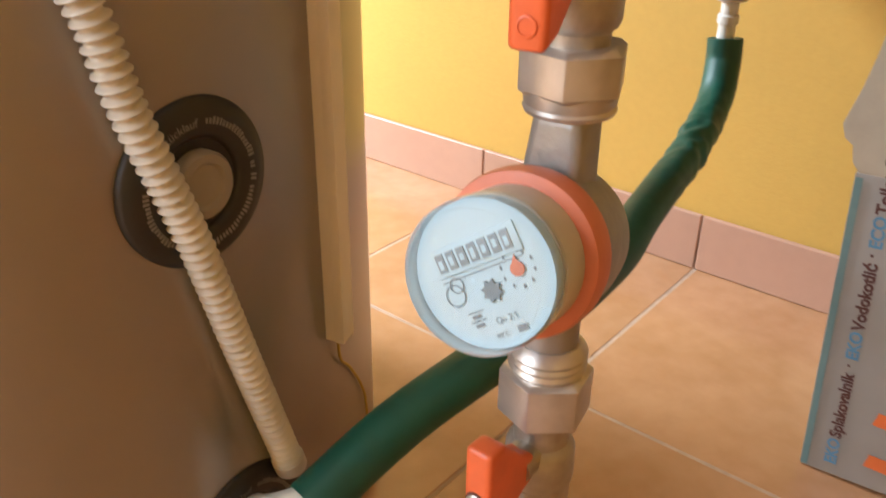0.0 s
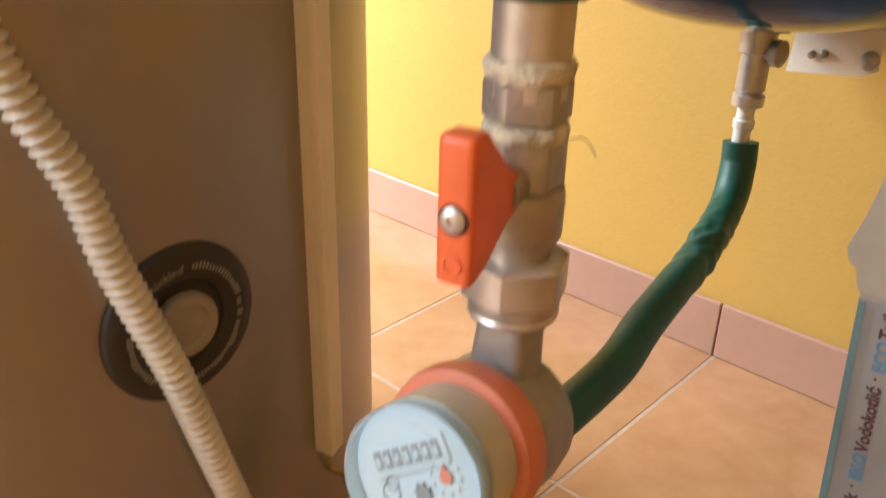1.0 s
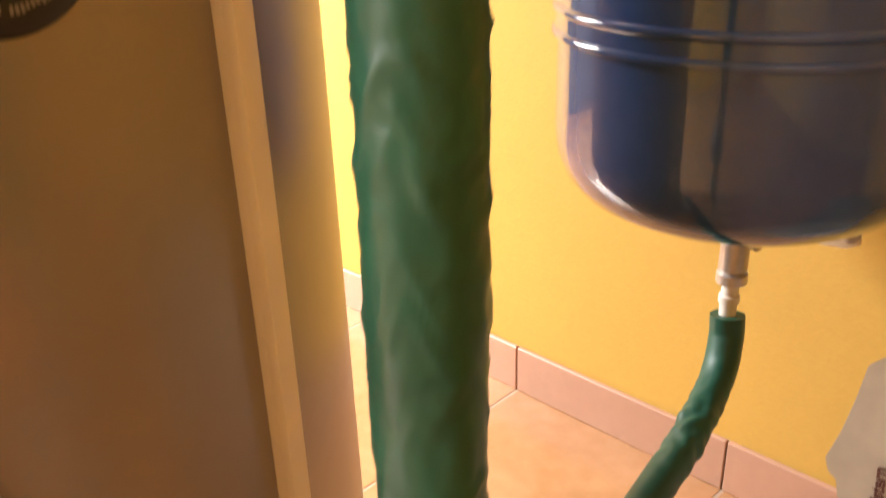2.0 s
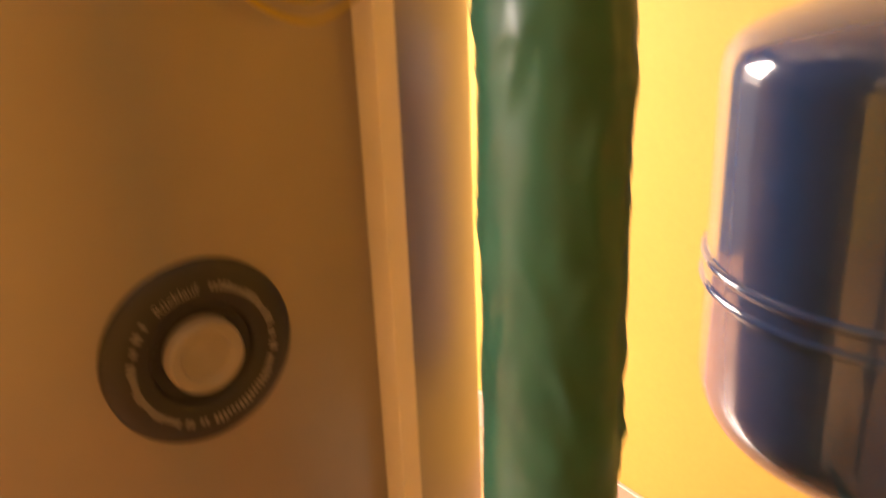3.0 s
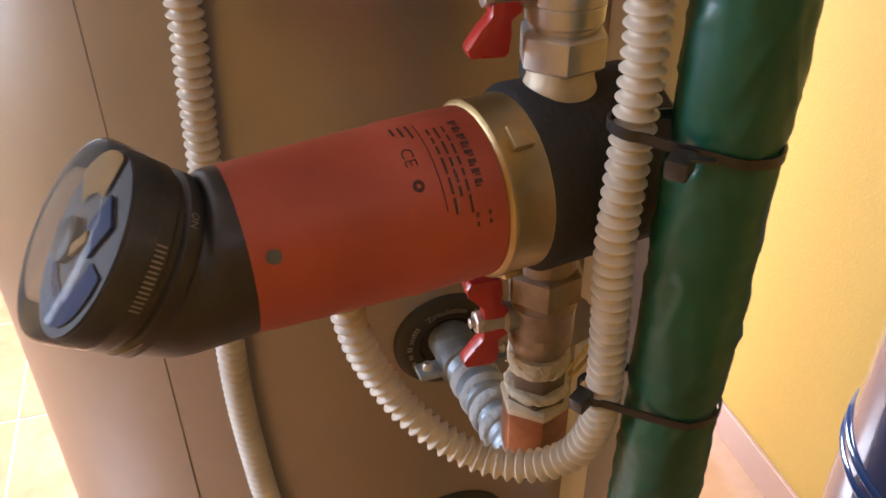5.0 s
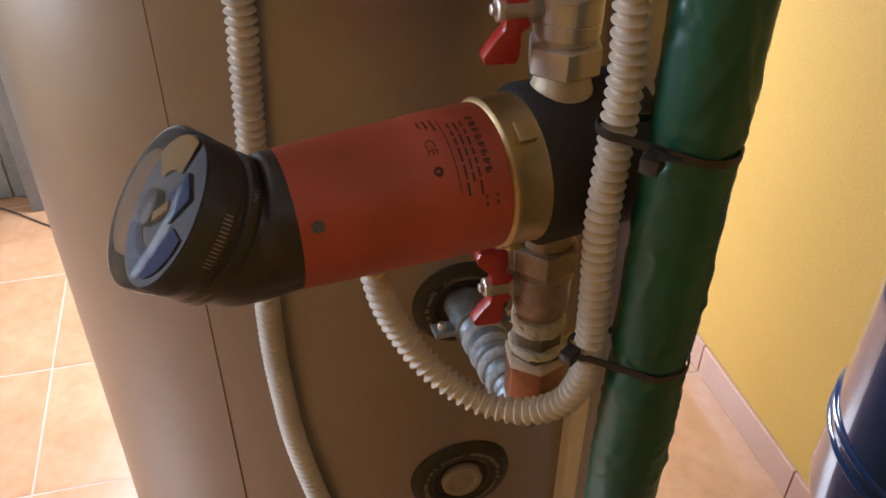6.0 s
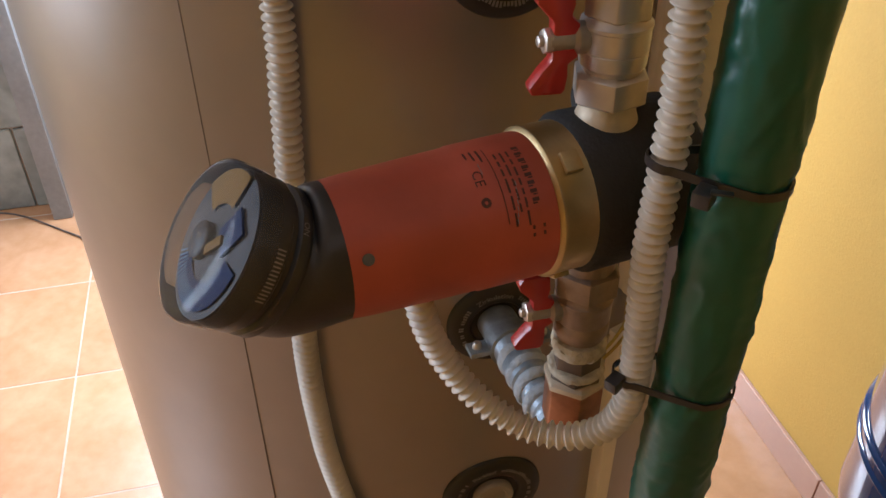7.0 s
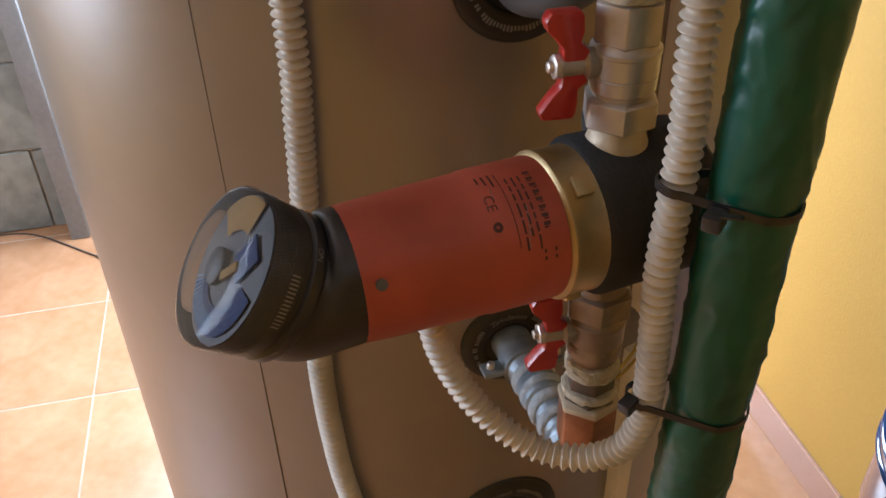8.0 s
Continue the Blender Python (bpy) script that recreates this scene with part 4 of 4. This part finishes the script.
part("pointer", bevelled_box((0.005, 0.015, 0.002), HM @ Matrix.Translation((0.005, 0.001, -0.004)) @ pose(0, 0, 0, 0, 0, -35), 0.0006), M_mustard, knob, "yellow pointer")
part("button", lathe([(0.0095, -0.006), (0.0095, -0.003), (0.0085, -0.0022), (0.0005, -0.0022)], HM @ Matrix.Translation((-0.010, -0.006, 0)), 30), M_dial_dark, knob)
bm = bmesh.new()
for k in range(18):
    sector(0.0235, 0.0325, 222 + 4.4 * k, 223.4 + 4.4 * k, bm, -0.0049, 1)
part("scale_rays", bm, M_box_blue, knob, "light blue scale rays", 0)
bm = bmesh.new()
for k in range(14):
    a = radians(-2 + 2.9 * k)
    bm.faces.new([bm.verts.new(HM @ Vector((0.0390 * math.cos(t), 0.0390 * math.sin(t), h))) for t, h in ((a, -0.0224), (a + 0.020, -0.0224), (a + 0.020, -0.0182), (a, -0.0182))])
tagged(part("scale_marks", bm, M_print, knob, "pale scale marks", 0), kind="stuff")
bm, w = lettering("ON", 0.0044, lambda x, y: HM @ Vector((0.0388 * math.cos(radians(62) - x / 0.0388), 0.0388 * math.sin(radians(62) - x / 0.0388), -0.0293 - y)))
part("lettering", bm, M_print, knob, "pale lettering", 0)
bm = bmesh.new()
bar(0.0, 0.0, 0.011, 0.0007, lambda x, y: HM @ Vector((0.0388 * math.cos(radians(-22) - x / 0.0388), 0.0388 * math.sin(radians(-22) - x / 0.0388), -0.0305 + x * 0.2 - y)), bm, 4)
part("arrow_mark", bm, M_print, knob, "thin pale arrow line", 0)
glass = part("cover", lathe([(0.0392, -0.018), (0.0398, -0.012), (0.0400, -0.003), (0.0398, -0.0008), (0.0391, 0.0008), (0.0378, 0.0019), (0.0350, 0.0027), (0.026, 0.0036), (0.014, 0.0041), (0.0006, 0.0043)], HM, 64, cap=False), M_clear_dark, knob, "clear domed cover")
glass.visible_shadow = False

loop = [(-0.1063, -0.1369, 1.3151), (-0.1038, -0.1359, 1.2991), (-0.1013, -0.1309, 1.2761), (-0.0975, -0.1224, 1.2555), (-0.0893, -0.1099, 1.2357), (-0.0785, -0.0929, 1.2200), (-0.0668, -0.0729, 1.2108), (-0.0540, -0.0519, 1.2135), (-0.0440, -0.0350, 1.2280), (-0.0385, -0.0275, 1.2510), (-0.0360, -0.0265, 1.2750), (-0.0365, -0.0275, 1.316), (-0.0385, -0.0290, 1.363), (-0.0390, -0.0275, 1.411), (-0.0390, -0.0270, 1.451), (-0.0380, -0.0300, 1.512), (-0.038, -0.033, 1.80), (-0.038, -0.037, 2.30)]
conduit(loop, "ivory corrugated conduit looping from the pump to the green pipe", 0.0090, 0.0060)


def zip_tie(z, tilt, label):
    """A tie round the green pipe and the conduit beside it."""
    a, b = riser_at(z), Vector((-0.0375, -0.0272, z))
    d = (b - a).normalized()
    n = Vector((-d.y, d.x, 0))
    ra, rb = 0.0218, 0.0104
    pts = [a + ra * (math.cos(t) * -d + math.sin(t) * n) for t in [radians(-100 + 20 * k) for k in range(11)]]
    pts += [b + rb * (math.cos(t) * d + math.sin(t) * n) for t in [radians(100 - 25 * k) for k in range(9)]]
    pts.append(pts[0])
    t = thing("cable_tie", a, label, "cable tie", "cable ties")
    bm = bmesh.new()
    line = spline(pts, 0.003)
    prev = None
    for q in line + [line[0]]:
        c = a.lerp(b, 0.4)
        o = (q - c)
        o.z = 0
        o.normalize()
        dz = tilt * (q - a).dot(Vector((0.2, 0.97, 0)))
        ring = [bm.verts.new(q + o * e + Vector((0, 0, f - dz))) for e, f in ((0.0, -0.0022), (0.0012, -0.0022), (0.0012, 0.0022), (0.0, 0.0022))]
        if prev:
            for k in range(4):
                bm.faces.new((prev[k], prev[(k + 1) % 4], ring[(k + 1) % 4], ring[k]))
        prev = ring
    bmesh.ops.recalc_face_normals(bm, faces=bm.faces[:])
    part("strap", bm, M_black_gloss, t)
    return t


t1 = zip_tie(1.274, 0.10, "black cable tie round conduit and green pipe")
part("tie_head", bevelled_box((0.008, 0.010, 0.0085), Matrix.Translation((-0.033, -0.0395, 1.278)) @ pose(0, 0, 0, 10, 0, 30), 0.0012), M_black_gloss, t1)
t2 = zip_tie(1.412, 0.14, "black cable tie with its tail cut short")
part("tie_head", bevelled_box((0.009, 0.010, 0.0085), Matrix.Translation((-0.0125, -0.0215, 1.412)) @ pose(0, 0, 0, 8, 0, 40), 0.0012), M_black_gloss, t2)
part("tail", bevelled_box((0.004, 0.010, 0.0012), Matrix.Translation((-0.0075, -0.016, 1.416)) @ pose(0, 0, 0, 0, 0, -30), 0.0003), M_black_gloss, t2)

# ---- grey port pipe at the top rosette ----
gp = thing("grey_pipe", on_tank(1.0, 1.449), "dark grey foam-clad pipe from the upper tank port", "pipe")
part("pipe", sweep([on_tank(1.0, 1.449, -0.002), on_tank(1.0, 1.452, 0.03), on_tank(2.7, 1.467, 0.062), on_tank(4.7, 1.507, 0.080), on_tank(6, 1.567, 0.085), on_tank(6, 2.2, 0.085)], 0.021, 0.006, 30), M_grey_mark, gp)

# ---- floor cable and post at the far side ----
tagged(part("floor_cable", sweep([(-2.40, -1.75, 0.004), (-2.40, -1.30, 0.004), (-2.39, -1.085, 0.004), (-2.21, -0.860, 0.004), (-2.12, -0.745, 0.004), (-2.08, -0.30, 0.004), (-2.2, 0.3, 0.004)], 0.003, 0.02, 8), M_wire, None), "dark cable lying on the tiled floor", "cable")
tagged(part("post", bevelled_box((0.10, 0.060, HIGH), Matrix.Translation((X0 + 0.062, -0.905, HIGH / 2)), 0.004), M_dark_post, None), "dark grey post at the slate wall", "post", kind="structure")

# ---- tiles of floor, skirting and far wall ----
def piece_mesh(name, sx, sy, sz, bevel, mat):
    bm = bevelled_box((sx, sy, sz), Matrix.Identity(4), bevel, segs=1)
    me = bpy.data.meshes.new(name)
    bm.to_mesh(me)
    bm.free()
    me.materials.append(mat)
    return me


def piece(name, me, at, parent, turn=0.0):
    ob = new(name, me)
    ob.parent = parent
    ob.location = at
    ob.rotation_euler = (0, 0, turn)
    return ob


T = 0.415
rng = random.Random(7)
tile = piece_mesh("tile", T - 0.004, T - 0.004, 0.012, 0.0015, M_tile)
for i in range(-6, 5):
    for j in range(-7, 1):
        x, y = -0.287 + T * (i + 0.5), WALL_Y - 0.004 + T * (j - 0.5)
        if X0 - 0.2 < x < X1 + 0.2 and Y0 - 0.2 < y:
            piece("tile", tile, (x, y, -0.006 + rng.uniform(-0.0006, 0.0004)), floor, rng.choice((0, math.pi / 2, math.pi, -math.pi / 2)))
baseboard = slab("baseboard", (X0, WALL_Y - 0.003, -0.003), (X1, WALL_Y - 0.0005, 0.088), M_grout, "skirting of terracotta tiles with pale joints", "baseboard")
skirt = piece_mesh("skirting_tile", T - 0.0025, 0.009, 0.091, 0.0015, M_skirt)
for i in range(-6, 5):
    x = -0.289 + T * (i + 0.5)
    if X0 < x - T / 2 + 0.1 and x < X1:
        piece("skirting_tile", skirt, (x, WALL_Y - 0.0075, 0.0455), baseboard)
slate = piece_mesh("stone_slab", 0.012, 0.594, 0.294, 0.003, M_slate)
for row in range(8):
    for col in range(6):
        y = Y0 + 0.3 + 0.6 * col - 0.3 * (row % 2)
        if WY0 - 0.3 < y < WY1 + 0.3 and 0.8 < 0.15 + 0.3 * row < 2.2:
            continue
        piece("stone_slab", slate, (X0 + 0.006 + rng.uniform(-0.002, 0.003), y, 0.15 + 0.3 * row), wall_west)
